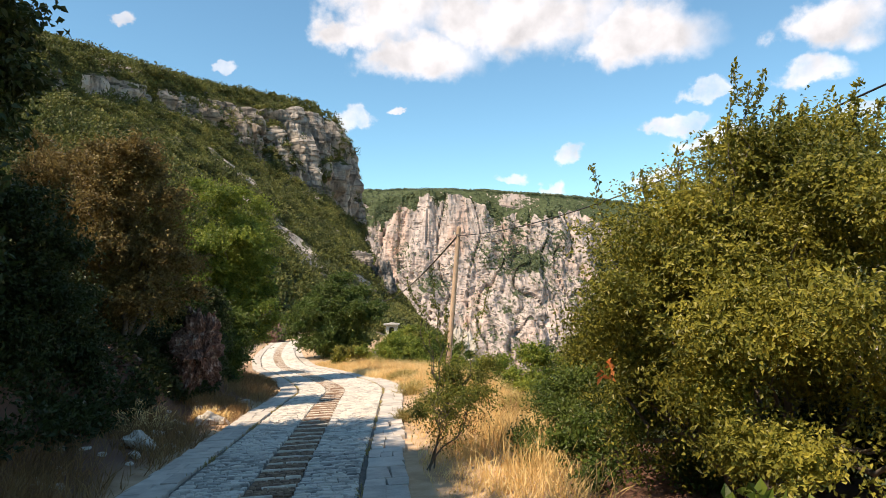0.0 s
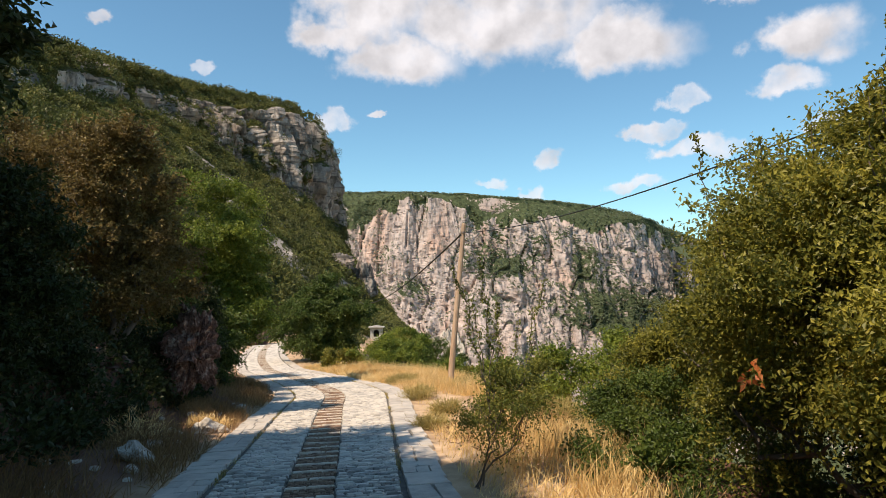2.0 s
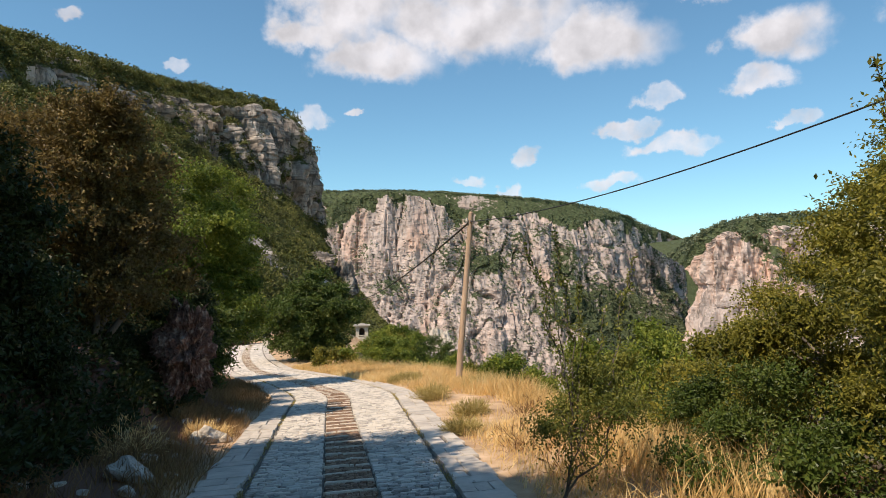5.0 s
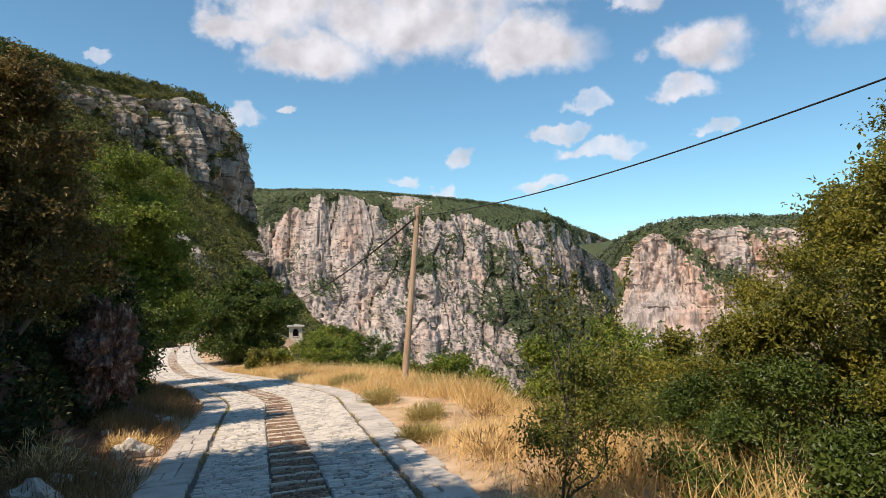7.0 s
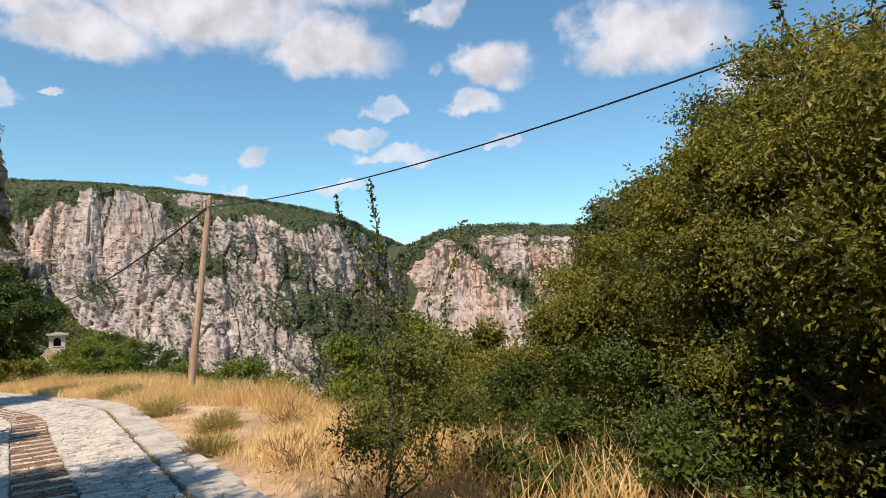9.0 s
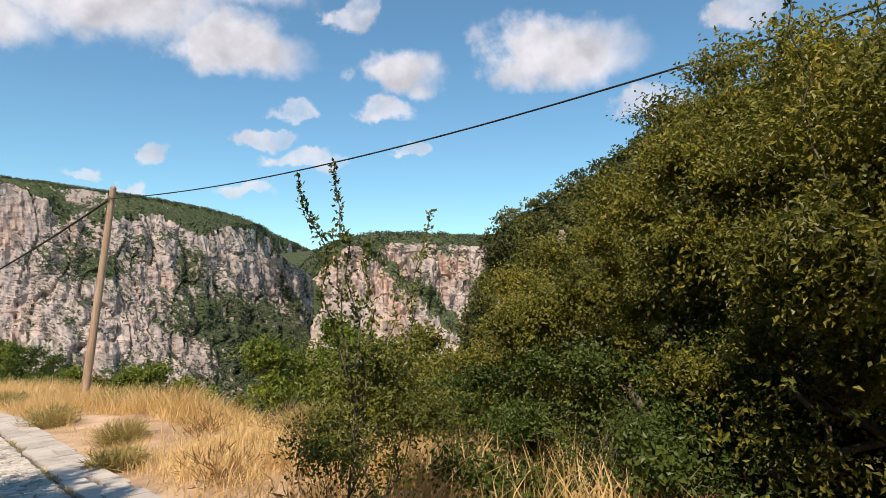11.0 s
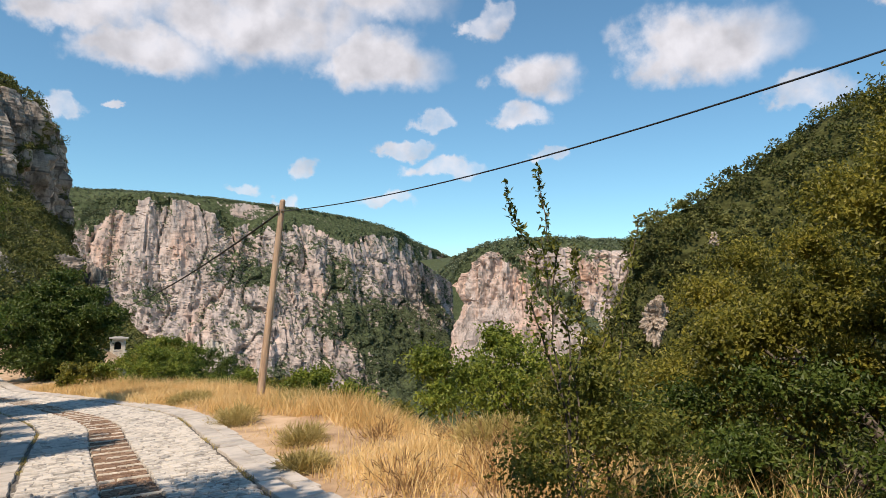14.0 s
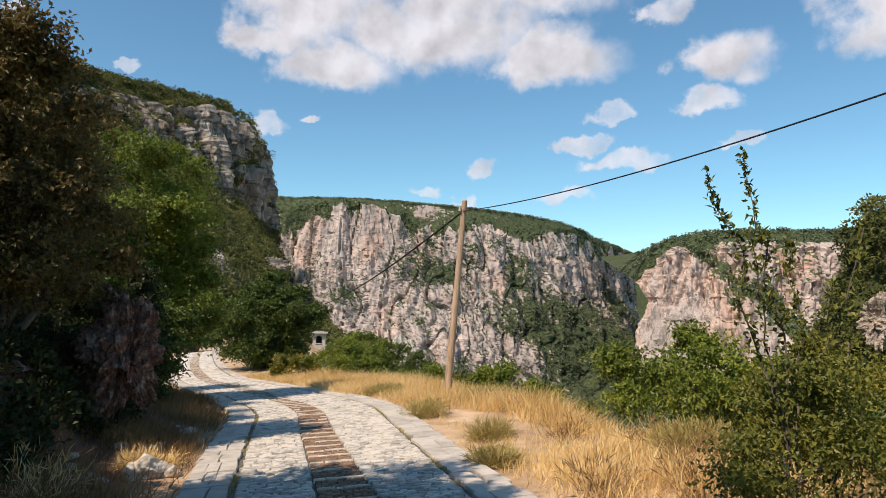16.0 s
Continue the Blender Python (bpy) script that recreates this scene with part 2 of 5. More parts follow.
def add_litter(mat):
    """Dark red-brown colour, leaf litter on the bank, where the mesh carries 'litter'."""
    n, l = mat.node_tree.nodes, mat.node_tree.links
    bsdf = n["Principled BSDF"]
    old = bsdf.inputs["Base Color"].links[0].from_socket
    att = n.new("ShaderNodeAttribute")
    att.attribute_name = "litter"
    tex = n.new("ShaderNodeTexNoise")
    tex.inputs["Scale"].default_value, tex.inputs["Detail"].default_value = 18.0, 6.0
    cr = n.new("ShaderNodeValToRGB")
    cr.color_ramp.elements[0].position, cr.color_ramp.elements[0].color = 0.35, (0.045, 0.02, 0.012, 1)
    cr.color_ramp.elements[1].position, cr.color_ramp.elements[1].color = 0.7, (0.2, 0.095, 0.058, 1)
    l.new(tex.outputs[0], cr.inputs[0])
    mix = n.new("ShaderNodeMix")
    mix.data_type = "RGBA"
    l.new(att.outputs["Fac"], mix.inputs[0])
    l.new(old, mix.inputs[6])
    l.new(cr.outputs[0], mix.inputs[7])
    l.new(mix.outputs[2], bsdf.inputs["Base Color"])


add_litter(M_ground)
M_redrock = ramp_mat("red_bank_rock", [(0.3, (0.04, 0.02, 0.015)), (0.52, (0.14, 0.072, 0.052)), (0.72, (0.42, 0.33, 0.27))], 6.0, 10, 0.9, 1.0, 12, bump_dist=0.06)
M_mortar = ramp_mat("road_mortar", [(0.3, (0.07, 0.062, 0.052)), (0.7, (0.19, 0.17, 0.145))], 9, 6, 0.95, 0.5, 90)
M_cobble = ramp_mat("grey_cobble", [(0.2, (0.22, 0.2, 0.175)), (0.5, (0.45, 0.41, 0.36)), (0.8, (0.68, 0.62, 0.54))], 7, 6, 0.72, 0.6, 70, 0.6, 0.6)
M_slab = ramp_mat("pale_flagstone", [(0.2, (0.33, 0.29, 0.25)), (0.5, (0.52, 0.465, 0.4)), (0.8, (0.66, 0.59, 0.51))], 4, 9, 0.75, 0.5, 45, 0.25, 0.25)
M_brown = ramp_mat("brown_pebble", [(0.2, (0.08, 0.045, 0.028)), (0.5, (0.19, 0.11, 0.068)), (0.8, (0.32, 0.21, 0.135))], 14, 6, 0.85, 0.6, 90, 0.3, 0.5)
M_rib = ramp_mat("pale_rib_stone", [(0.2, (0.55, 0.46, 0.36)), (0.8, (0.8, 0.72, 0.6))], 10, 6, 0.8, 0.4, 70, 0.3, 0.3)
M_pole = ramp_mat("weathered_pole_wood", [(0.3, (0.26, 0.17, 0.11)), (0.55, (0.47, 0.33, 0.22)), (0.75, (0.62, 0.47, 0.34))], 5, 8, 0.8, 0.5, 30, stretch=(3, 3, 0.3), bump_dist=0.01)
M_bark = ramp_mat("grey_bark", [(0.3, (0.06, 0.048, 0.038)), (0.7, (0.2, 0.165, 0.13))], 8, 6, 0.9, 0.6, 40, stretch=(1, 1, 0.4))
M_cable = ramp_mat("black_cable", [(0.3, (0.012, 0.012, 0.013)), (0.7, (0.025, 0.025, 0.026))], 6, 3, 0.5, 0.0)
M_metal = ramp_mat("rusty_bracket", [(0.3, (0.1, 0.06, 0.04)), (0.7, (0.3, 0.25, 0.22))], 30, 5, 0.6, 0.2, 80)
M_plaster = ramp_mat("shrine_plaster", [(0.3, (0.42, 0.37, 0.3)), (0.7, (0.66, 0.6, 0.5))], 5, 6, 0.9, 0.4, 40)
M_stone_roof = ramp_mat("slate_roof", [(0.3, (0.22, 0.2, 0.18)), (0.7, (0.42, 0.39, 0.35))], 6, 6, 0.85, 0.4, 40, 0.4)
M_white_rock = ramp_mat("pale_boulder", [(0.3, (0.32, 0.28, 0.23)), (0.55, (0.55, 0.49, 0.41)), (0.75, (0.7, 0.64, 0.55))], 7, 8, 0.85, 0.7, 30, bump_dist=0.03)
M_crag = ramp_mat("buff_crag_rock", [(0.3, (0.2, 0.145, 0.1)), (0.5, (0.45, 0.36, 0.28)), (0.72, (0.58, 0.48, 0.39))], 0.8, 10, 0.9, 0.8, 3, stretch=(1, 1, 2.5), bump_dist=0.3)
M_straw = leaf_mat("dry_straw", (0.5, 0.33, 0.12), (0.78, 0.56, 0.25), (0.9, 0.73, 0.4), 0.3, 0.6, 0.9, 1.0)
# russet weed colour, also darkened to put canopy shade into the bank grass
M_straw_dark = leaf_mat("russet_shade_dry_grass", (0.11, 0.06, 0.027), (0.28, 0.165, 0.068), (0.48, 0.32, 0.14), 0.3, 0.6)
M_tuft = leaf_mat("sage_green_tuft", (0.24, 0.19, 0.065), (0.4, 0.32, 0.11), (0.58, 0.46, 0.2), 0.3, 0.6)
M_olive = leaf_mat("olive_leaves", (0.055, 0.068, 0.015), (0.21, 0.205, 0.035), (0.5, 0.43, 0.072), 0.42, 0.45, 1.1, 0.9)
M_green = leaf_mat("fresh_green_leaves", (0.05, 0.085, 0.014), (0.17, 0.22, 0.032), (0.37, 0.39, 0.065), 0.4, 0.45, 1.1, 0.9)
M_deep = leaf_mat("deep_green_leaves", (0.03, 0.055, 0.012), (0.075, 0.115, 0.02), (0.16, 0.19, 0.04), 0.3, 0.45, 1.1, 0.8)
M_sapling = leaf_mat("sapling_leaves", (0.05, 0.07, 0.016), (0.15, 0.17, 0.034), (0.36, 0.34, 0.07), 0.42, 0.45, 1.1, 0.9)
M_brownleaf = leaf_mat("browned_leaves", (0.07, 0.048, 0.019), (0.17, 0.122, 0.04), (0.33, 0.25, 0.08), 0.35, 0.55)
# shade is put into this near-black leaf colour
M_shadeleaf = leaf_mat("shade_darkened_leaves", (0.02, 0.03, 0.01), (0.04, 0.055, 0.014), (0.07, 0.085, 0.02), 0.25, 0.5)
M_scrub = leaf_mat("hill_scrub_leaves", (0.035, 0.045, 0.012), (0.095, 0.108, 0.025), (0.21, 0.2, 0.052), 0.25, 0.6, 0.16, 1.5)
# distance haze is mixed into these greens, lighter and bluer
M_hazescrub = leaf_mat("hazed_wood_leaves", (0.08, 0.105, 0.06), (0.135, 0.165, 0.095), (0.19, 0.22, 0.13), 0.2, 0.6, 0.05, 1.2)
M_orange = leaf_mat("orange_leaves", (0.5, 0.12, 0.03), (0.7, 0.2, 0.05), (0.8, 0.32, 0.1), 0.4, 0.5)


# ---- builders ----
def mesh_of(name, verts, faces, mat, smooth=False):
    """A mesh from an array of vertices and an array of equal-sided faces."""
    me = bpy.data.meshes.new(name)
    verts, faces = np.asarray(verts, np.float32), np.asarray(faces, np.int32)
    me.vertices.add(len(verts))
    me.vertices.foreach_set("co", verts.ravel())
    k = faces.shape[1]
    me.loops.add(faces.size)
    me.loops.foreach_set("vertex_index", faces.ravel())
    me.polygons.add(len(faces))
    me.polygons.foreach_set("loop_start", np.arange(0, faces.size, k, dtype=np.int32))
    me.polygons.foreach_set("loop_total", np.full(len(faces), k, np.int32))
    me.polygons.foreach_set("use_smooth", np.full(len(faces), smooth))
    me.materials.append(mat)
    me.update()
    me.validate()
    return me


def thing(name, label, category, at=(0, 0, 0), group="", kind=""):
    ob = new(name)
    ob.location = at
    ob.empty_display_size = 0.2
    return tagged(ob, label, category, group, kind)


def part_of(name, me, parent, label="", at=None):
    """Links a mesh in world places under its thing."""
    ob = new(name, me)
    if parent is not None:
        ob.parent = parent
        inv = Matrix.Translation(-parent.location) if parent.parent is None else Matrix()
        ob.matrix_parent_inverse = inv
    if label:
        ob["label"] = label
    return ob


def part(name, bm, material, parent, label=""):
    me = bpy.data.meshes.new(name)
    bm.to_mesh(me)
    bm.free()
    me.materials.append(material)
    return part_of(name, me, parent, label)


def unit(v):
    return v / np.maximum(np.linalg.norm(v, axis=-1, keepdims=True), 1e-9)


def leaves(rng, p, d, length, width, fold=0.25, face=None):
    """Folded leaf blades at p pointing along d: arrays of vertices and faces."""
    n = len(p)
    side = unit(np.cross(d, rng.normal(size=(n, 3)) * 0.6 + (np.array([-0.3, -0.3, 0.75]) if face is None else face)))
    up = np.cross(side, d)
    L = length * rng.uniform(0.65, 1.25, (n, 1))
    W = width * rng.uniform(0.7, 1.2, (n, 1))
    mid = p + d * L * 0.45
    v = np.stack([p, mid + side * W * 0.5 + up * W * fold, p + d * L - up * L * 0.12, mid - side * W * 0.5 + up * W * fold], 1).reshape(-1, 3)
    f = np.arange(4 * n).reshape(-1, 4)
    return v, f


def crown(rng, blobs, twigs, per_twig, twig_len, leaf_len, leaf_wid, shell=0.5, up=0.35, keep=None, clump=1.0):
    """Leaves along many twigs, gathered in boughs on the outside of ellipsoids, with gaps between."""
    blobs = np.array(blobs, float)
    weight = (blobs[:, 3] * blobs[:, 4] * blobs[:, 5]) ** (2 / 3)
    boughs = max(9, int(twigs / (120 * clump)))
    wb = rng.choice(len(blobs), boughs, p=weight / weight.sum())
    ub = unit(rng.normal(size=(boughs, 3)) + np.array([0, 0, 0.35]))
    sb = rng.uniform(0.62, 1.16, (boughs, 1))
    cb = blobs[wb, :3] + ub * blobs[wb, 3:6] * sb
    rb = blobs[wb, 3:6].mean(1, keepdims=True) * rng.uniform(0.2, 0.42, (boughs, 1))
    which = rng.integers(0, boughs, twigs)
    g = unit(rng.normal(size=(twigs, 3))) * rng.uniform(0.2, 1, (twigs, 1)) * np.array([1, 1, 0.5])
    p = cb[which] + g * rb[which]
    d = unit(ub[which] * 0.7 + g * 0.6 + rng.normal(size=(twigs, 3)) * 0.35 + np.array([0, 0, up]))
    inner = rng.random(twigs) < 0.22 / clump ** 1.4
    k = rng.choice(len(blobs), twigs, p=weight / weight.sum())
    u = unit(rng.normal(size=(twigs, 3)))
    deep = blobs[k, :3] + u * blobs[k, 3:6] * rng.uniform(0.2, 0.85, (twigs, 1))
    p = np.where(inner[:, None], deep, p)
    d = np.where(inner[:, None], unit(u + rng.normal(size=(twigs, 3)) * 0.5), d)
    L = twig_len * rng.uniform(0.45, 1.35, (twigs, 1))
    k = np.linspace(0.05, 1, per_twig)
    pos = p[:, None, :] + d[:, None, :] * (L * k[None, :])[:, :, None]
    pos[:, :, 2] -= (L * k[None, :] ** 2) * 0.22
    pos = pos.reshape(-1, 3) + rng.normal(size=(twigs * per_twig, 3)) * leaf_len * 0.2
    out = np.repeat(d, per_twig, 0)
    ld = unit(out * 0.25 + rng.normal(size=(twigs * per_twig, 3)) * 0.6 + np.array([0, 0, -0.2]))
    face = out * 0.6 + np.array([-0.25, -0.25, 0.4])
    if keep is not None:
        ok = keep(pos)
        pos, ld, face = pos[ok], ld[ok], face[ok]
    return leaves(rng, pos, ld, leaf_len, leaf_wid, 0.25, face)


def tubes(paths, sides=6):
    """Tapered tubes: each path is (points, radius at start, radius at end)."""
    V, F, base = [], [], 0
    for pts, r0, r1 in paths:
        pts = np.asarray(pts, float)
        n = len(pts)
        t = unit(np.gradient(pts, axis=0))
        ref = np.array([0.31, 0.2, 0.93]) if abs(t[0][2]) < 0.8 else np.array([0.95, 0.2, 0.1])
        a = unit(np.cross(t, ref))
        b = np.cross(t, a)
        r = np.linspace(r0, r1, n)[:, None, None]
        ang = np.linspace(0, 2 * np.pi, sides, endpoint=False)
        ring = pts[:, None, :] + r * (a[:, None, :] * np.cos(ang)[None, :, None] + b[:, None, :] * np.sin(ang)[None, :, None])
        V.append(ring.reshape(-1, 3))
        for i in range(n - 1):
            for j in range(sides):
                k = (j + 1) % sides
                F.append((base + i * sides + j, base + i * sides + k, base + (i + 1) * sides + k, base + (i + 1) * sides + j))
        base += n * sides
    return np.concatenate(V), np.array(F)


def bent(rng, a, b, n=6, wob=0.12):
    a, b = np.asarray(a, float), np.asarray(b, float)
    k = np.linspace(0, 1, n)[:, None]
    w = rng.normal(size=(n, 3)) * wob * np.linalg.norm(b - a) * np.sin(k * np.pi) * 0.5
    return a + (b - a) * k + w


def broadleaf(name, label, category, base, blobs, mat, seed, twigs, per_twig=9, twig_len=0.4, leaf_len=0.06, leaf_wid=0.03, stems=3, trunk_r=0.07, shell=0.5, up=0.35, group="", shoots=(), keep=None, bark=None, limbs=3, clump=1.0):
    """A tree or bush: stems and limbs that reach into its crown, and a crown of leaves on twigs."""
    rng = np.random.default_rng(seed)
    ob = thing(name, label, category, base, group)
    paths = []
    b = np.array(base, float)
    for i, bl in enumerate(blobs):
        c, r = np.array(bl[:3]), np.array(bl[3:])
        for j in range(stems if i == 0 else 1):
            foot = b + np.array([rng.normal() * 0.12, rng.normal() * 0.12, -0.12])
            tip = c + rng.normal(size=3) * r * 0.25
            stem = bent(rng, foot, tip, 8, 0.12)
            V, F = tubes([(stem, trunk_r * rng.uniform(0.7, 1.1), trunk_r * 0.25)], 7)
            part_of("stem", mesh_of("stem", V, F, bark or M_bark, True), ob)
            for q in range(limbs):
                k = rng.integers(3, 7)
                u = unit(rng.normal(size=3))
                u[2] = abs(u[2]) * 0.7
                paths.append((bent(rng, stem[k], c + u * r * 0.92, 6, 0.16), trunk_r * 0.4, trunk_r * 0.08))
    V, F = tubes(paths, 5)
    tagged(part_of("branchwork", mesh_of("branchwork", V, F, bark or M_bark, True), ob), kind="stuff")
    V, F = crown(rng, blobs, twigs, per_twig, twig_len, leaf_len, leaf_wid, shell, up, keep, clump)
    Vs, Fs = [V], [F]
    for a, tip, count in shoots:
        line = bent(rng, a, tip, 12, 0.05)
        t = rng.uniform(0.05, 1, count) ** 0.9
        p = np.stack([np.interp(t, np.linspace(0, 1, 12), line[:, i]) for i in range(3)], 1)
        p = p + rng.normal(size=(count, 3)) * leaf_len * 0.9 * (1.15 - t)[:, None] ** 0.6
        d = unit(rng.normal(size=(count, 3)) + unit(line[-1] - line[0]) * 0.9)
        v, f = leaves(rng, p, d, leaf_len * 1.15, leaf_wid * 1.1)
        Fs.append(f + sum(len(x) for x in Vs))
        Vs.append(v)
        tv, tf = tubes([(line, 0.009, 0.003)], 4)
        part_of("shoot", mesh_of("shoot", tv, tf, bark or M_bark, True), ob)
    part_of("crown", mesh_of("crown", np.concatenate(Vs), np.concatenate(Fs), mat), ob)
    return ob


def spline(pts, n):
    """n points along a smooth line through pts."""
    p = np.asarray(pts, float)
    seg = np.linalg.norm(np.diff(p, axis=0), axis=1) ** 0.8
    t = np.r_[0, np.cumsum(seg)]
    m = np.zeros_like(p)
    m[1:-1] = (p[2:] - p[:-2]) / (t[2:] - t[:-2])[:, None]
    m[0], m[-1] = (p[1] - p[0]) / (t[1] - t[0]), (p[-1] - p[-2]) / (t[-1] - t[-2])
    s = np.linspace(0, t[-1], n)
    i = np.clip(np.searchsorted(t, s, "right") - 1, 0, len(p) - 2)
    h = (t[i + 1] - t[i])[:, None]
    k = ((s - t[i])[:, None]) / h
    return (2 * k**3 - 3 * k**2 + 1) * p[i] + (k**3 - 2 * k**2 + k) * h * m[i] + (-2 * k**3 + 3 * k**2) * p[i + 1] + (k**3 - k**2) * h * m[i + 1]


def fbm(p, scale, octaves=5, rough=0.55, seed=0.0):
    """Fractal noise at an array of places."""
    return np.array([noise.fractal((a * scale + seed, b * scale - seed, c * scale + 2 * seed), rough, 2.0, octaves) for a, b, c in p])


def blocks(a, b, seed):
    """A steady random number for each block of a fractured wall."""
    k = np.sin(np.floor(a) * 12.9898 + np.floor(b) * 78.233 + seed) * 43758.5453
    return k - np.floor(k)


def sheet(name, rows, cuts, nu, mat, displace, veg, label, category):
    """A rock sheet through rows of places, cuts[i] steps from row i to the next; displace(p, u, v) pushes it out, veg(p, n, u, v) is its growth."""
    lines = [spline(r, nu) for r in rows]
    grid, vs = [], []
    for i in range(len(rows) - 1):
        for k in range(cuts[i]):
            q = k / cuts[i]
            grid.append(lines[i] * (1 - q) + lines[i + 1] * q)
            vs.append(i + q)
    grid.append(lines[-1])
    vs.append(len(rows) - 1.0)
    G = np.array(grid)
    nv = len(G)
    U = np.broadcast_to(np.linspace(0, 1, nu)[None, :], (nv, nu))
    Vv = np.broadcast_to(np.array(vs)[:, None], (nv, nu))

    def normals(g):
        a = np.gradient(g, axis=1)
        b = np.gradient(g, axis=0)
        return unit(np.cross(b, a))

    N = normals(G)
    P = G.reshape(-1, 3)
    d = displace(P, U.ravel(), Vv.ravel())
    flat = N * np.array([1, 1, 0.35])
    G2 = G + (unit(flat) * d.reshape(nv, nu)[:, :, None])
    N2 = normals(G2)
    idx = np.arange(nv * nu).reshape(nv, nu)
    F = np.stack([idx[:-1, :-1], idx[1:, :-1], idx[1:, 1:], idx[:-1, 1:]], -1).reshape(-1, 4)
    me = mesh_of(name, G2.reshape(-1, 3), F, mat, False)
    growth = np.clip(veg(G2.reshape(-1, 3), N2.reshape(-1, 3), U.ravel(), Vv.ravel()), 0, 1).astype(np.float32)
    att = me.attributes.new("veg", "FLOAT", "POINT")
    att.data.foreach_set("value", growth)
    ob = new(name, me)
    tagged(ob, label, category, kind="structure")
    return ob, G2, growth.reshape(nv, nu), N2


def scatter_clumps(name, rng, places, radius, quads, leaf, mat, label, category, squash=0.75):
    """Clumps of leaves on a slope, in one mesh."""
    n = len(places)
    r = radius * rng.uniform(0.55, 1.35, (n, 1, 1))
    u = unit(rng.normal(size=(n, quads, 3)))
    u[:, :, 2] = np.abs(u[:, :, 2]) * squash * 1.2
    p = places[:, None, :] + u * r * rng.uniform(0.6, 1.0, (n, quads, 1))
    d = unit(u + rng.normal(size=(n, quads, 3)) * 0.7)
    v, f = leaves(rng, p.reshape(-1, 3), d.reshape(-1, 3), leaf, leaf * 0.75, 0.15)
    ob = new(name, mesh_of(name, v, f, mat))
    return tagged(ob, label, category, kind="stuff")


def pick(rng, G, weight, count):
    """Random places on a sheet, by weight."""
    w = weight.copy()
    e1 = np.linalg.norm(np.gradient(G, axis=1), axis=2) * np.linalg.norm(np.gradient(G, axis=0), axis=2)
    w = (w * e1).ravel()
    i = rng.choice(w.size, count, p=w / w.sum())
    P = G.reshape(-1, 3)[i]
    return P + rng.normal(size=P.shape) * np.array([0.3, 0.3, 0.0]) * np.sqrt(e1.ravel()[i])[:, None]


# ---- the lie of the land ----
AXIS = np.array([(2.35, -16.0), (0.75, -6.0), (-0.17, 0.0), (-1.21, 6.8), (-1.67, 9.8), (-2.55, 15.5), (-3.1, 19.0), (-4.4, 23.0), (-6.9, 29.5), (-9.6, 36.0), (-13.0, 46.0), (-15.8, 56.0), (-18.3, 66.0), (-20.5, 76.0), (-30.0, 190.0)])


def axis_x(y):
    return np.interp(y, AXIS[:, 1], AXIS[:, 0])


def road_z(x, y):
    """The road's falling plane, flatter past the bend."""
    yy = np.minimum(y, 38.0) + 0.45 * np.clip(y - 38.0, 0, 60)
    xx = np.clip(x, -30, 30)
    return -0.029 + 0.0415 * xx - 0.0689 * yy


MOUND = 1.35


def land_z(x, y):
    x, y = np.asarray(x, float), np.asarray(y, float)
    off = x - axis_x(y)
    z = road_z(x, y)
    d = np.clip(-2.1 - off, 0, None)
    wave = 0.35 * np.sin(y * 0.9) + 0.25 * np.sin(y * 2.3 + x)
    step = np.clip((d - 1.3 - wave * 0.5) / 1.3, 0, 1)
    z = z + 0.1 * np.minimum(d, 2) + 1.25 * step * step * (3 - 2 * step) + 0.42 * np.clip(d - 2.5, 0, 60)
    e = np.clip(off - 4.6 - 0.5 * np.sin(y * 0.35) - np.clip(8 - y, 0, 8) * 0.25 - np.clip(y - 30, 0, 15) * 0.33, 0, None)
    z = z + MOUND * np.exp(-((x + 8.2) ** 2 + (y - 75.0) ** 2) / 12.0)
    z = z - 0.8 * np.minimum(e, 10) - 0.95 * np.clip(e - 10, 0, None)
    bumps = 0.05 * np.sin(x * 2.1 + y * 0.7) * np.sin(y * 1.7) + 0.03 * np.sin(x * 5.3) * np.sin(y * 4.1 + 1)
    verge = np.clip((np.abs(off - 0.05) - 2.0) / 0.8, 0, 1)
    z = z + bumps * verge - 0.06 * (1 - verge)
    z = z - 0.55 * np.clip(y - 195, 0, None)
    return np.maximum(z, -210 + 10 * np.sin(x * 0.01) * np.sin(y * 0.013))


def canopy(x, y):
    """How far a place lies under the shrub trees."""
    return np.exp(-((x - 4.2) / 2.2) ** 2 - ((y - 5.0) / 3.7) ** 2)


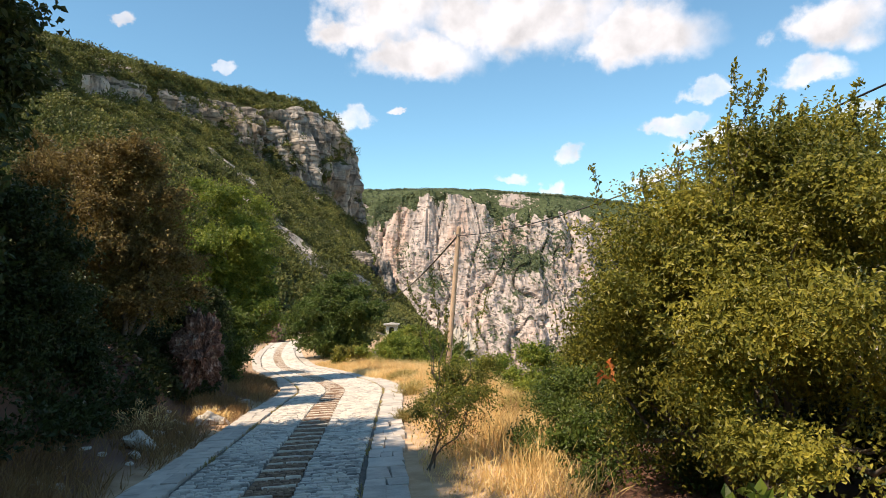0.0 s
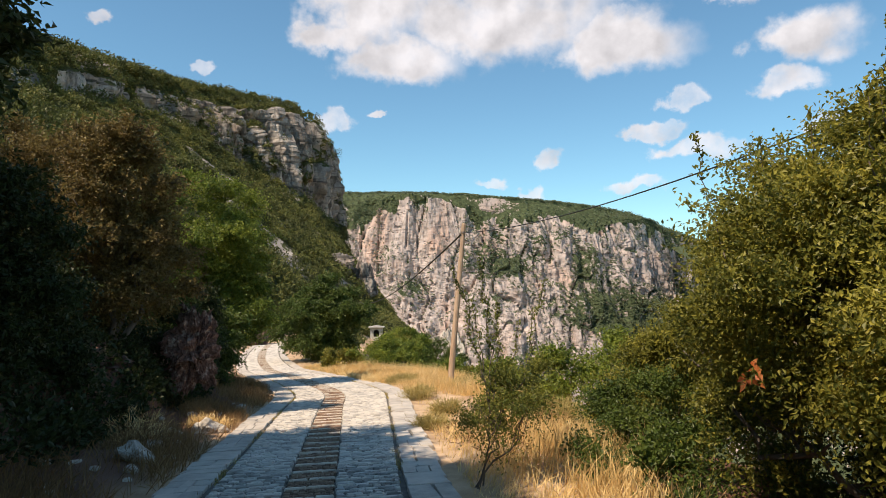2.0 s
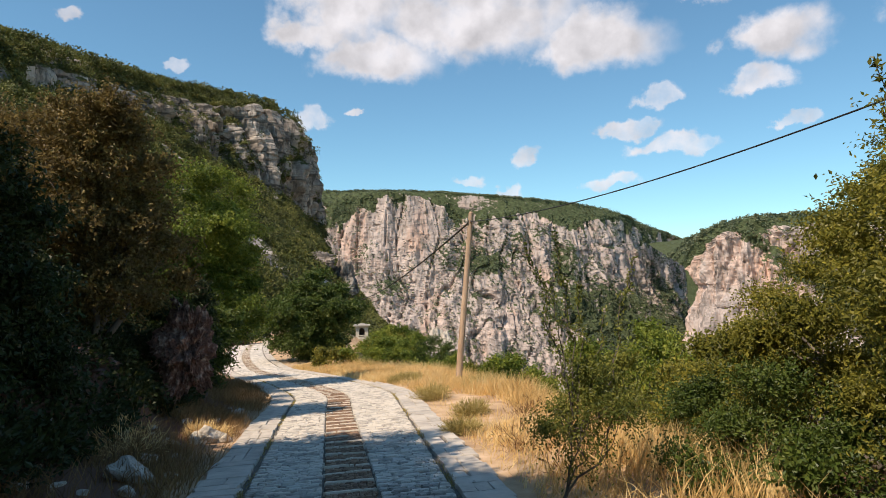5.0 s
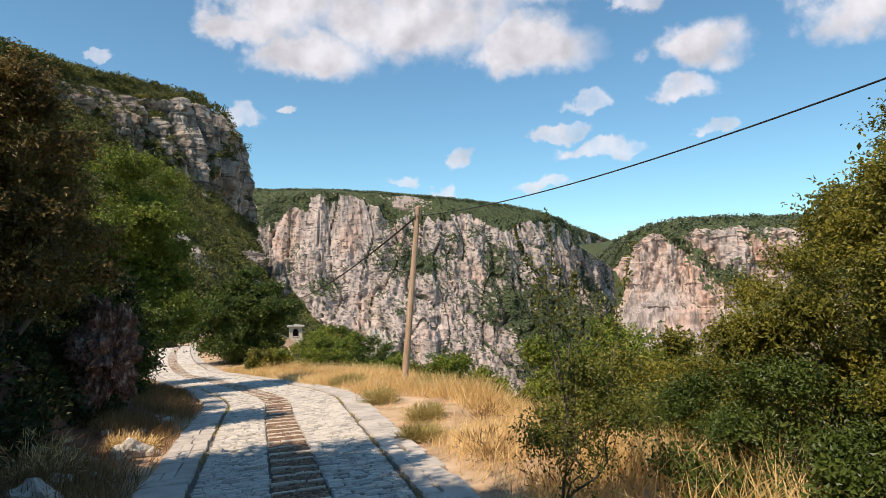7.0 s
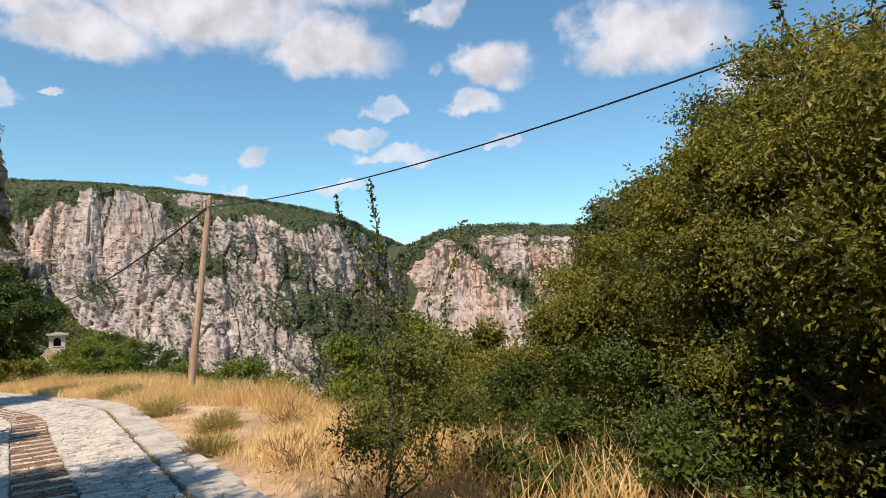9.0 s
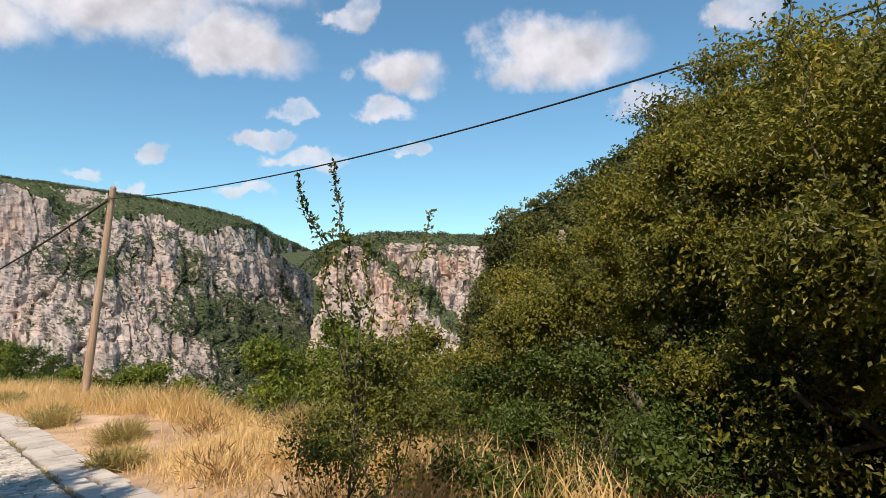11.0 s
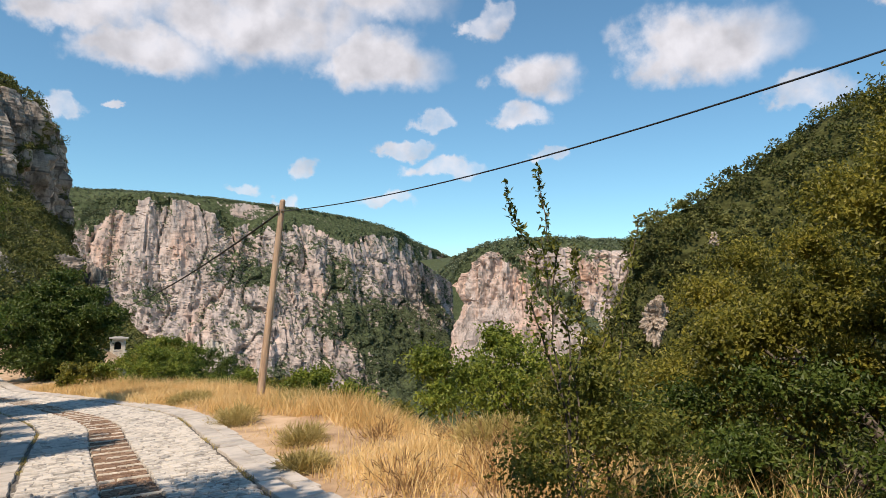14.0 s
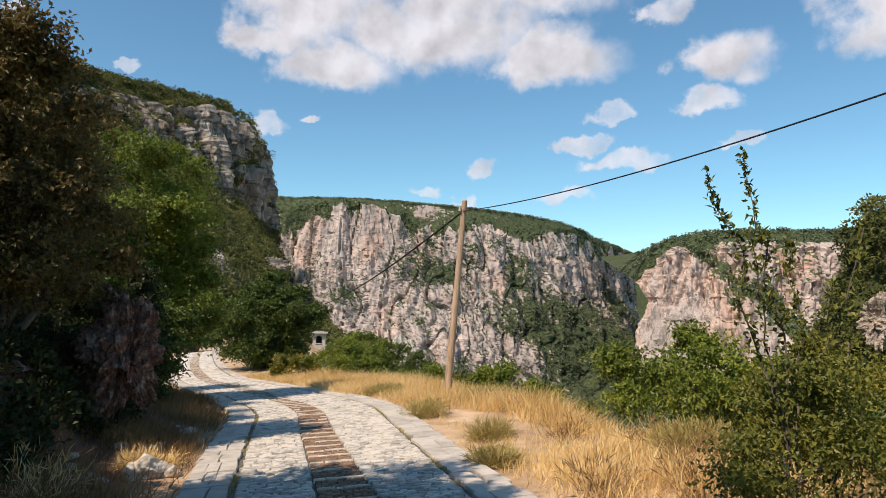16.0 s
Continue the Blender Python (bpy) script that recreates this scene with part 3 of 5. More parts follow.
def ground_sheet():
    rings = np.r_[0.0, 0.4 * 1.033 ** np.arange(283)]
    ang = np.linspace(0, 2 * np.pi, 360, endpoint=False)
    R, A = np.meshgrid(rings[1:], ang, indexing="ij")
    X, Y = -0.5 + R * np.sin(A), 7.0 + R * np.cos(A)
    Z = land_z(X, Y)
    V = np.stack([X, Y, Z], -1).reshape(-1, 3)
    n, k = R.shape
    i = np.arange(n * k).reshape(n, k)
    j = np.roll(i, -1, axis=1)
    F = np.stack([i[:-1], j[:-1], j[1:], i[1:]], -1).reshape(-1, 4)
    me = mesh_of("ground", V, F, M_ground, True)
    off = V[:, 0] - axis_x(V[:, 1])
    # litter on the bank; the same dark colour under the shrub trees
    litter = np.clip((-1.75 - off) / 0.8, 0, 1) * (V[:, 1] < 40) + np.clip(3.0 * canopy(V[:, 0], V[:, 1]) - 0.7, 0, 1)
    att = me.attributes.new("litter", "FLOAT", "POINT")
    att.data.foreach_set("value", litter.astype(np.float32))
    bm = bmesh.new()
    bm.from_mesh(me)
    bm.verts.ensure_lookup_table()
    bmesh.ops.contextual_create(bm, geom=[bm.verts[q] for q in i[0]])
    bm.to_mesh(me)
    bm.free()
    tagged(new("ground", me), "dry stony earth falling from the roadside into a gorge", "ground", kind="structure")


ground_sheet()


# ---- rock walls and slopes around ----
def far_wall():
    rng = np.random.default_rng(3)
    back = [(-420, 1300, 175), (-150, 1250, 172), (150, 1250, 160), (420, 1300, 95), (700, 1500, 70)]
    rim = [(-330, 900, 140), (-150, 915, 133), (-63, 900, 131), (29, 902, 127), (140, 925, 121), (238, 960, 113), (285, 975, 103), (325, 1030, 96), (425, 1150, 82), (560, 1420, 80)]
    lip = [(-330, 880, 123), (-139, 889, 112), (-62, 877, 126), (-17, 880, 119), (51, 888, 91), (113, 893, 97), (168, 904, 81), (237, 930, 93), (300, 985, 90), (405, 1120, 76), (540, 1400, 73)]
    mid = [(-330, 850, 20), (-139, 860, 15), (-62, 850, 10), (50, 850, 20), (113, 862, 18), (168, 872, 12), (240, 900, 5), (300, 950, 0), (400, 1090, -10), (530, 1380, 20)]
    foot = [(-330, 790, -110), (-100, 780, -118), (0, 775, -122), (80, 775, -130), (160, 800, -132), (250, 840, -110), (330, 910, -75), (410, 1060, -55), (520, 1360, -30)]
    deep = [(-330, 600, -230), (0, 520, -230), (150, 560, -230), (260, 660, -225), (340, 800, -190), (430, 1000, -140), (520, 1350, -90)]

    def push(p, u, v):
        line = np.stack([p[:, 0], p[:, 1], p[:, 2] * 0.12], 1)
        a = np.abs(fbm(line, 0.022, 4, 0.9, 3.0))
        b = fbm(line, 0.075, 4, 0.8, 8.0)
        c = fbm(p, 0.05, 5, 0.8, 1.0)
        ledge = np.abs(((p[:, 2] + 9 * c) / 17.0) % 1.0 - 0.5) * 2
        wall = np.clip(1 - np.abs(v - 3.2) / 1.6, 0, 1) ** 0.4
        fine = fbm(line, 0.22, 3, 0.7, 5.0)
        crack = 3.6 * blocks(p[:, 0] / 10.0 + 1.2 * b, p[:, 2] / 34.0 + 2.0 * c, 1.0) + 0.8 * blocks(p[:, 0] / 4.0 + 2.0 * b, p[:, 2] / 12.0 + 2.0 * c, 2.0)
        cleft = np.abs((p[:, 0] / 31.0 + 1.1 * fbm(line, 0.02, 2, 0.8, 7.0)) % 1.0 - 0.5) * 2
        crack = crack - 8.0 * np.clip((cleft - 0.88) / 0.12, 0, 1)
        return wall * (15 * a + 4 * b + 1.3 * fine + crack - 9) + 0.9 * c + wall * 0.9 * ledge

    def veg(p, n, u, v):
        slope = np.clip(n[:, 2], 0, 1)
        a = fbm(p, 0.012, 4, 0.8, 5.0)
        gully = 0.0
        for gx, gz, rx, rz, much in ((18, 92, 22, 14, 0.25), (58, 62, 30, 22, 0.25), (76, 12, 30, 24, 0.16), (48, -32, 24, 24, 0.14), (20, 15, 12, 34, 0.14), (310, 45, 40, 40, 0.07), (295, -110, 55, 40, 0.5)):
            gully = gully + much * np.exp(-((p[:, 0] - gx) / rx) ** 2 - ((p[:, 2] - gz) / rz) ** 2)
        speckle = 0.12 * np.clip((p[:, 0] - 10) / 40, 0, 1) * np.clip((60 - p[:, 2]) / 60, 0, 1)
        green_strip = gully + speckle - 0.05 * (p[:, 0] < 0)
        ragged = v + 0.5 * fbm(p * np.array([1, 1, 0.25]), 0.03, 4, 0.8, 13.0)
        top = np.where(ragged < 1.0, 0.75, 0.0) + np.where((ragged >= 1) & (ragged < 2.02), 0.42, 0.0)
        low = np.where(v > 4.0, 0.25 * (v - 4.0), 0)
        low = low + np.where(v > 4.3, 0.4, 0) + np.clip((p[:, 0] - 228) / 40, 0, 1) * np.clip((-45 - p[:, 2]) / 25, 0, 1) * (0.7 + 0.6 * a)
        return 0.19 + 0.6 * np.clip(slope - 0.35, 0, 1) + 0.42 * a + green_strip + top + low

    ob, G, g, N = sheet("far_cliff", [back, rim, lip, mid, foot, deep], [10, 14, 95, 95, 60], 440, M_far, push, veg, "pale pinkish limestone gorge wall streaked with dark scrub", "cliff")
    rows = np.arange(G.shape[0])[:, None]
    w = np.clip(g - 0.5, 0, 1) ** 1.5 * (rows > 6)
    P = pick(rng, G, w + 0.012 * np.clip(g, 0.2, 1) * ((rows > 30) & (rows < 215)), 15000)
    P = np.concatenate([P, pick(rng, G, np.clip(g - 0.14, 0.01, 0.3) ** 1.5 * ((rows > 30) & (rows < 215)), 9000)])
    scatter_clumps("far_scrub", rng, P, 1.8, 14, 1.4, M_hazescrub, "dark green scrub growing on the gorge ledges", "scrub")


def far_ridge():
    def push(p, u, v):
        return 14 * fbm(p, 0.006, 5, 0.8, 2.0)
    a = [(-900, 1700, 150), (-250, 1750, 225), (-60, 1740, 245), (60, 1750, 250), (180, 1760, 212), (420, 1800, 120), (700, 1850, 100), (1000, 1900, 110)]
    b = [(x * 0.88, y * 0.88, z - 330) for x, y, z in a]
    sheet("far_ridge", [a, b], [40], 160, M_far, push, lambda p, n, u, v: 0.8 + 0 * u, "wooded ridge behind the gorge rim", "ridge")


def right_massif():
    rng = np.random.default_rng(5)
    back = [(330, 1000, 60), (450, 900, 75), (620, 850, 80), (900, 800, 90)]
    rim = [(262, 690, 20), (267, 668, 40), (277, 655, 52), (292, 645, 60), (346, 628, 65), (462, 610, 66), (700, 560, 80)]
    lip = [(262, 672, 12), (268, 642, 30), (280, 632, 42), (300, 618, 47), (350, 598, 48), (460, 580, 46), (700, 530, 60)]
    mid = [(250, 664, -40), (258, 628, -32), (282, 608, -26), (310, 592, -24), (350, 576, -22), (460, 556, -20), (690, 510, -10)]
    deep = [(210, 640, -215), (225, 570, -215), (260, 520, -215), (310, 480, -215), (400, 450, -210), (520, 420, -210), (690, 380, -200)]

    def push(p, u, v):
        line = np.stack([p[:, 0], p[:, 1], p[:, 2] * 0.12], 1)
        return np.clip(1 - np.abs(v - 2.4) / 1.4, 0, 1) * (20 * np.abs(fbm(line, 0.028, 4, 0.9, 4.0)) + 9 * fbm(line, 0.08, 4, 0.7, 1.0) + 4 * fbm(line, 0.24, 3, 0.7, 3.0) - 12 + 5.0 * blocks(p[:, 0] / 8.0 + fbm(line, 0.06, 2, 0.8, 1.0), p[:, 2] / 22.0, 3.0)) + 2 * fbm(p, 0.07, 4, 0.8, 7.0)

    def veg(p, n, u, v):
        strip = np.exp(-((p[:, 0] - 345 + (p[:, 2] * 0.9)) / 13) ** 2) * 0.5
        return 0.16 + 0.7 * np.clip(n[:, 2] - 0.3, 0, 1) + 0.4 * fbm(p, 0.02, 4, 0.8, 6.0) + np.where(v < 1.6, 0.7, 0) + np.where(v > 3.2, 0.6, 0) + strip
    ob, G, g, N = sheet("gorge_massif", [back, rim, lip, mid, deep], [8, 14, 60, 40], 240, M_far, push, veg, "rosy limestone massif with a wooded flat top", "cliff")
    rows = np.arange(G.shape[0])[:, None]
    P = pick(rng, G, np.clip(g - 0.4, 0, 1) * (rows > 5) + 0.0005, 3500)
    scatter_clumps("massif_scrub", rng, P, 3.0, 16, 2.2, M_hazescrub, "dark woods on the massif top and ledges", "scrub")


def near_mountain():
    rng = np.random.default_rng(7)
    back = [(-160, 60, 70), (-190, 140, 95), (-200, 240, 110), (-170, 330, 105), (-150, 350, 85), (-140, 350, 80)]
    rim = [(-105.1, 20, 38.0), (-105.1, 90, 47.0), (-104.1, 142, 56.0), (-105.1, 175, 64.5), (-99.0, 233, 74.5), (-88.0, 258, 76.5), (-69.5, 277, 78.0), (-62.5, 303, 75.0), (-63.0, 320, 70), (-95, 345, 64)]
    lip = [(-100.1, 20, 34.0), (-100.1, 88, 43.0), (-99.1, 138, 50.0), (-101.1, 171, 59.0), (-97.0, 227, 68.0), (-82.0, 250, 69.0), (-63.5, 268, 72.0), (-58.2, 298, 68.0), (-58.6, 315, 62), (-90, 340, 56)]
    base = [(-96.2, 20, 32), (-96.2, 86, 40), (-95.2, 135, 45), (-101.2, 166, 52), (-95.5, 215, 58), (-80.5, 241, 47), (-63.0, 261, 39), (-56.0, 295, 27), (-55.0, 312, 18), (-80, 338, 10)]
    low = [(-62, 20, 14), (-60, 50, 14), (-52, 75, 13), (-49, 98, 15), (-41, 124, 12), (-38, 146, 6), (-33, 168, 4), (-29, 190, 3), (-24, 225, -4), (-20, 300, -20)]
    toe = [(-28, 14, 2), (-30, 40, 0), (-30, 60, 1), (-30, 80, 0), (-29, 105, -2), (-28, 130, -4), (-25, 155, -7), (-18, 185, -12), (-10, 225, -30), (0, 300, -60)]

    def push(p, u, v):
        line = np.stack([p[:, 0], p[:, 1], p[:, 2] * 0.1], 1)
        wall = np.clip(1 - np.abs(v - 2.5) / 0.75, 0, 1) ** 0.5
        tall = np.clip((u - 0.38) / 0.2, 0.25, 1)
        strata = (np.abs(((p[:, 2] + 1.0 * fbm(p, 0.2, 3, 0.8, 2.0)) / 1.9) % 1.0 - 0.5)) * 1.6
        q = p[:, 1] / 25.0 + 0.35 * fbm(line, 0.05, 2, 0.8, 9.0) + 0.12 * np.sin(p[:, 2] * 0.3)
        q2 = p[:, 1] / 6.6 + 0.4 * fbm(line, 0.12, 2, 0.8, 4.0)
        f1, f2 = q % 1.0, q2 % 1.0
        shelf = lambda f, a, b: np.clip(np.minimum(f / a, (1 - f) / b), 0, 1)
        cleft = np.clip((np.abs((p[:, 1] / 10.5 + 0.5 * fbm(line, 0.07, 2, 0.8, 6.0)) % 1.0 - 0.5) * 2 - 0.74) / 0.2, 0, 1)
        butt = 9.0 * shelf(f1, 0.2, 0.1) + 3.0 * shelf(f2, 0.3, 0.15) - 8.0 * cleft
        crack = 2.6 * blocks(q2 * 1.0, p[:, 2] / 7.0 + 0.5 * np.sin(p[:, 1] * 0.3), 4.0) + 1.2 * blocks(p[:, 1] / 2.2, p[:, 2] / 2.4, 5.0)
        return wall * tall * (butt + crack - 8.5 + 2.0 * fbm(line, 0.22, 4, 0.7, 2.0) + 0.45 * strata) + 1.2 * fbm(p, 0.12, 4, 0.8, 3.0) * np.clip(4.6 - v, 0.1, 1)

    def veg(p, n, u, v):
        a = fbm(p, 0.05, 4, 0.8, 2.0)
        rock = np.where((v > 1.75) & (v < 3.05), 1.0, 0.0)
        gap = np.clip(fbm(p * np.array([1, 1, 0.2]), 0.035, 3, 0.8, 11.0) * 2.2 - 0.2, 0, 0.6) * (u < 0.5)
        return np.where(rock > 0, 0.3 + 0.4 * a + 0.9 * np.clip(n[:, 2] - 0.45, 0, 1) + gap, 0.66 + 0.35 * a)
    ob, G, g, N = sheet("mountain_cliff", [back, rim, lip, base, low, toe], [10, 10, 70, 60, 24], 420, M_near_rock, push, veg, "layered grey limestone cliff above a scrubby mountainside", "cliff")
    rows = np.arange(G.shape[0])[:, None]
    w = np.clip(g - 0.4, 0, 1) * (rows > 4)
    P = pick(rng, G, w + 0.003, 15000)
    scatter_clumps("mountain_scrub", rng, P, 1.55, 40, 0.62, M_scrub, "olive and brown scrub covering the mountainside", "scrub", 1.15)
    # trees on the skyline
    P = pick(rng, G, (rows > 8) * (rows < 16) * np.ones_like(g), 260)
    scatter_clumps("skyline_trees", rng, P + np.array([0, 0, 1.0]), 2.2, 60, 0.8, M_scrub, "low trees along the cliff skyline", "trees", 1.0)


def right_hill():
    rng = np.random.default_rng(9)
    back = [(100, 178, -40), (120, 165, -10), (140, 140, 5), (155, 105, 15), (155, 50, 20)]
    rim = [(79, 118, -6), (82, 114, 9), (87, 109, 18), (101, 103, 27), (107, 95.5, 33), (125, 80, 45), (132, 40, 50)]
    mid = [(77, 106, -18.5), (81, 101, -8.5), (87, 95, -0.5), (95, 86, 7.5), (101, 76, 10.5), (113, 56, 15.5), (117, 23, 17.5)]
    deep = [(45, 110, -90), (48, 95, -80), (50, 80, -70), (52, 65, -62), (52, 50, -55), (55, 30, -50), (60, 10, -50)]

    def push(p, u, v):
        return 3.0 * fbm(p, 0.06, 5, 0.8, 4.0)
    ob, G, g, N = sheet("wooded_spur", [back, rim, mid, deep], [10, 40, 50], 180, M_hill, push, lambda p, n, u, v: 0.85 + 0.1 * fbm(p, 0.06, 3, 0.8, 9.0), "steep wooded spur across the side valley", "hillside")
    rows = np.arange(G.shape[0])[:, None]
    P = pick(rng, G, (rows > 6) * np.clip(g - 0.3, 0.02, 1), 4200)
    scatter_clumps("spur_woods", rng, P + np.array([0, 0, 0.5]), 1.7, 44, 0.62, M_scrub, "dense olive-green trees covering the spur", "woods", 0.9)
    # pale crags that break out of the woods
    boulder("crag", (72.3, 96.8, -2.4), (2.0, 1.8, 3.4), M_crag, 41, "pale layered rock crag among the trees", "crag", 6, 0.6, ledges=6.0)
    boulder("crag", (85.5, 97.0, 12.0), (0.8, 0.7, 1.2), M_crag, 42, "pale layered rock crag among the trees", "crag", 6, 0.6, ledges=6.0)



def boulder(name, c, r, mat, seed, label, category, sub=3, rough=0.22, group="", ledges=0.0):
    """A weathered lump of rock with flat facets."""
    bm = bmesh.new()
    bmesh.ops.create_icosphere(bm, subdivisions=sub, radius=1.0)
    rng = np.random.default_rng(seed)
    planes = [(Vector(unit(rng.normal(size=3))), rng.uniform(0.62, 0.9)) for _ in range(9)]
    for v in bm.verts:
        p = v.co.copy()
        for nrm, dist in planes:
            over = p.dot(nrm) - dist
            if over > 0:
                p -= nrm * over * 0.9
        k = (noise.fractal(p * 1.7 + Vector((seed, 0, 0)), 0.6, 2.0, 7) + 0.25 * abs(noise.fractal(p * 5.0 + Vector((0, seed, 0)), 0.5, 2.0, 4))) * rough
        lay = math.sin((p.z + 0.1 * k) * r[2] * 9) * 0.02
        p *= 1 + k + lay
        if ledges:
            bed = (p.z + 0.12 * p.x + 0.3 * k) * ledges
            step = math.sin(math.floor(bed) * 12.9898 + seed) * 437.58
            p.x, p.y = p.x * (0.8 + 0.34 * (step - math.floor(step))), p.y * (0.8 + 0.34 * (step - math.floor(step)))
        v.co = Vector((p.x * r[0], p.y * r[1], p.z * r[2]))
    me = bpy.data.meshes.new(name)
    bm.to_mesh(me)
    bm.free()
    me.materials.append(mat)
    att = me.attributes.new("veg", "FLOAT", "POINT")
    ob = new(name, me)
    ob.location = c
    ob.rotation_euler = (0, 0, rng.uniform(0, 6))
    return tagged(ob, label, category, group)


far_wall()
far_ridge()
right_massif()
near_mountain()
right_hill()


# ---- the stone road ----
def road_frame():
    """Points along the road's axis every 0.1 m, with the way to its right."""
    p = spline([(x, y, 0) for x, y in AXIS[:14]], 900)
    s = np.r_[0, np.cumsum(np.linalg.norm(np.diff(p, axis=0), axis=1))]
    n = int(s[-1] / 0.1)
    q = np.stack([np.interp(np.linspace(0, s[-1], n), s, p[:, i]) for i in range(2)], 1)
    t = unit(np.gradient(q, axis=0))
    return q, np.stack([t[:, 1], -t[:, 0]], 1)


RQ, RN = road_frame()


def on_road(s, o, lift=0.0):
    """A place s metres along the road and o metres to the right of its axis."""
    i = np.clip(np.asarray(s, float) / 0.1, 0, len(RQ) - 1.001)
    a = i.astype(int)
    f = (i - a)[..., None]
    c = RQ[a] * (1 - f) + RQ[a + 1] * f
    nn = RN[a] * (1 - f) + RN[a + 1] * f
    xy = c + nn * np.asarray(o, float)[..., None]
    z = road_z(xy[..., 0], xy[..., 1]) + lift
    return np.stack([xy[..., 0], xy[..., 1], z], -1)


ROAD_LEN = len(RQ) * 0.1
S_OF_Y = lambda y: float(np.interp(y, RQ[:, 1], np.arange(len(RQ)) * 0.1))


def right_edge(s):
    """Distance from the axis to the right gutter and to the right slab's outer side."""
    y = np.interp(s, np.arange(len(RQ)) * 0.1, RQ[:, 1])
    return np.interp(y, [-16, 6, 16, 22, 30, 70], [0.95, 1.02, 1.42, 1.5, 1.4, 1.3]), np.interp(y, [-16, 6, 12, 16, 22, 30, 70], [1.5, 1.55, 1.78, 2.0, 2.1, 1.9, 1.8])


def strip(name, o0, o1, lift, mat, label, thick=0.08, steps=2.0):
    s = np.arange(0, ROAD_LEN - 0.2, 0.25)
    a = o0(s) if callable(o0) else np.full_like(s, o0)
    b = o1(s) if callable(o1) else np.full_like(s, o1)
    rows = np.stack([on_road(s, a, lift - thick), on_road(s, a, lift), on_road(s, b, lift), on_road(s, b, lift - thick)], 1)
    n = len(s)
    i = np.arange(n * 4).reshape(n, 4)
    F = np.concatenate([np.stack([i[:-1, k], i[:-1, k + 1], i[1:, k + 1], i[1:, k]], -1) for k in range(3)])
    ob = new(name, mesh_of(name, rows.reshape(-1, 3), F, mat))
    return tagged(ob, label, "road", kind="structure")


GUT_L, OUT_L, ST = -1.14, -1.72, 0.28
ROAD = strip("road", OUT_L + 0.02, lambda s: right_edge(s)[1] - 0.02, -0.034, M_mortar, "stone-paved mountain lane between flagstone borders", 0.3)


# ---- utility pole and cable ----
def utility_pole(base, top):
    ob = thing("utility_pole", "leaning weathered wooden utility pole in dry grass", "utility pole", base)
    b, t = np.array(base), np.array(top)
    pts = b + (t - b) * np.linspace(-0.06, 1, 14)[:, None]
    V, F = tubes([(pts, 0.105, 0.075)], 14)
    post = part_of("post", mesh_of("post", V, F, M_pole, True), ob)
    bm = bmesh.new()
    bmesh.ops.create_cone(bm, cap_ends=True, segments=14, radius1=0.077, radius2=0.05, depth=0.05, matrix=Matrix.Translation(Vector(top) + Vector((0, 0, 0.02))))
    part("pole_cap", bm, M_pole, post)
    w = b + (t - b) * 0.95
    bm = bmesh.new()
    bmesh.ops.create_cube(bm, size=1, matrix=Matrix.Translation(w + np.array([0.0, -0.1, 0])) @ Matrix.Diagonal((0.07, 0.16, 0.05, 1)))
    bmesh.ops.bevel(bm, geom=bm.edges[:], offset=0.008, segments=1)
    clamp = part("cable_clamp", bm, M_metal, ob, "rusty cable clamp")
    bm = bmesh.new()
    bmesh.ops.create_cone(bm, cap_ends=True, segments=10, radius1=0.035, radius2=0.025, depth=0.12, matrix=Matrix.Translation(w + np.array([-0.12, -0.08, 0.05])))
    part("insulator", bm, M_plaster, clamp, "pale insulator")
    return ob


def cable(a, b, sag, r=0.016):
    a, b = np.array(a), np.array(b)
    k = np.linspace(0, 1, 40)[:, None]
    pts = a + (b - a) * k - np.array([0, 0, 1]) * sag * 4 * k * (1 - k)
    V, F = tubes([(pts, r, r)], 6)
    ob = new("cable", mesh_of("cable", V, F, M_cable, True))
    return tagged(ob, "black overhead cable strung from the wooden pole", "cable")


POLE_WIRE = (0.79, 20.86, 3.51)
utility_pole((0.37, 20.9, -1.42), (0.83, 20.88, 3.78))
cable(POLE_WIRE, (7.63, -1.61, 4.9), 0.73, 0.012)
cable(POLE_WIRE, (-7.5, 63.0, 0.2), 0.5, 0.032)

# ---- right side: trees and bushes ----
tall_shrub = broadleaf("shrub_tree", "tall many-stemmed olive-green shrub tree beside the lane", "tree", (4.0, 4.3, -0.2), [(4.1, 4.2, 1.85, 1.45, 1.5, 1.1), (3.3, 3.95, 1.35, 0.8, 1.1, 0.75), (4.5, 3.1, 1.75, 1.3, 1.1, 0.85), (3.0, 4.8, 0.45, 0.6, 0.8, 0.55), (4.2, 2.6, 0.6, 0.9, 0.5, 0.3)], M_olive, 11, 22000, 9, 0.3, 0.047, 0.026, 4, 0.06, clump=2.1,
          shoots=[((3.45, 3.7, 2.2), (3.55, 3.6, 3.72), 260), ((3.6, 3.8, 2.2), (3.81, 3.7, 3.67), 240), ((3.8, 3.8, 2.2), (3.96, 3.7, 3.43), 200), ((4.0, 4.0, 2.3), (4.24, 3.9, 3.39), 190), ((4.2, 3.5, 2.2), (4.44, 3.4, 3.45), 240), ((4.5, 3.6, 2.2), (4.67, 3.5, 3.34), 200),
                  ((2.75, 4.5, 1.7), (2.5, 4.6, 3.0), 150), ((3.0, 4.3, 1.9), (2.92, 4.3, 2.9), 150), ((3.3, 4.0, 2.1), (3.15, 4.0, 3.05), 160), ((3.35, 3.5, 2.1), (3.22, 3.4, 3.02), 160), ((3.5, 3.7, 2.2), (3.66, 3.62, 3.5), 200)])
spray = np.random.default_rng(19)
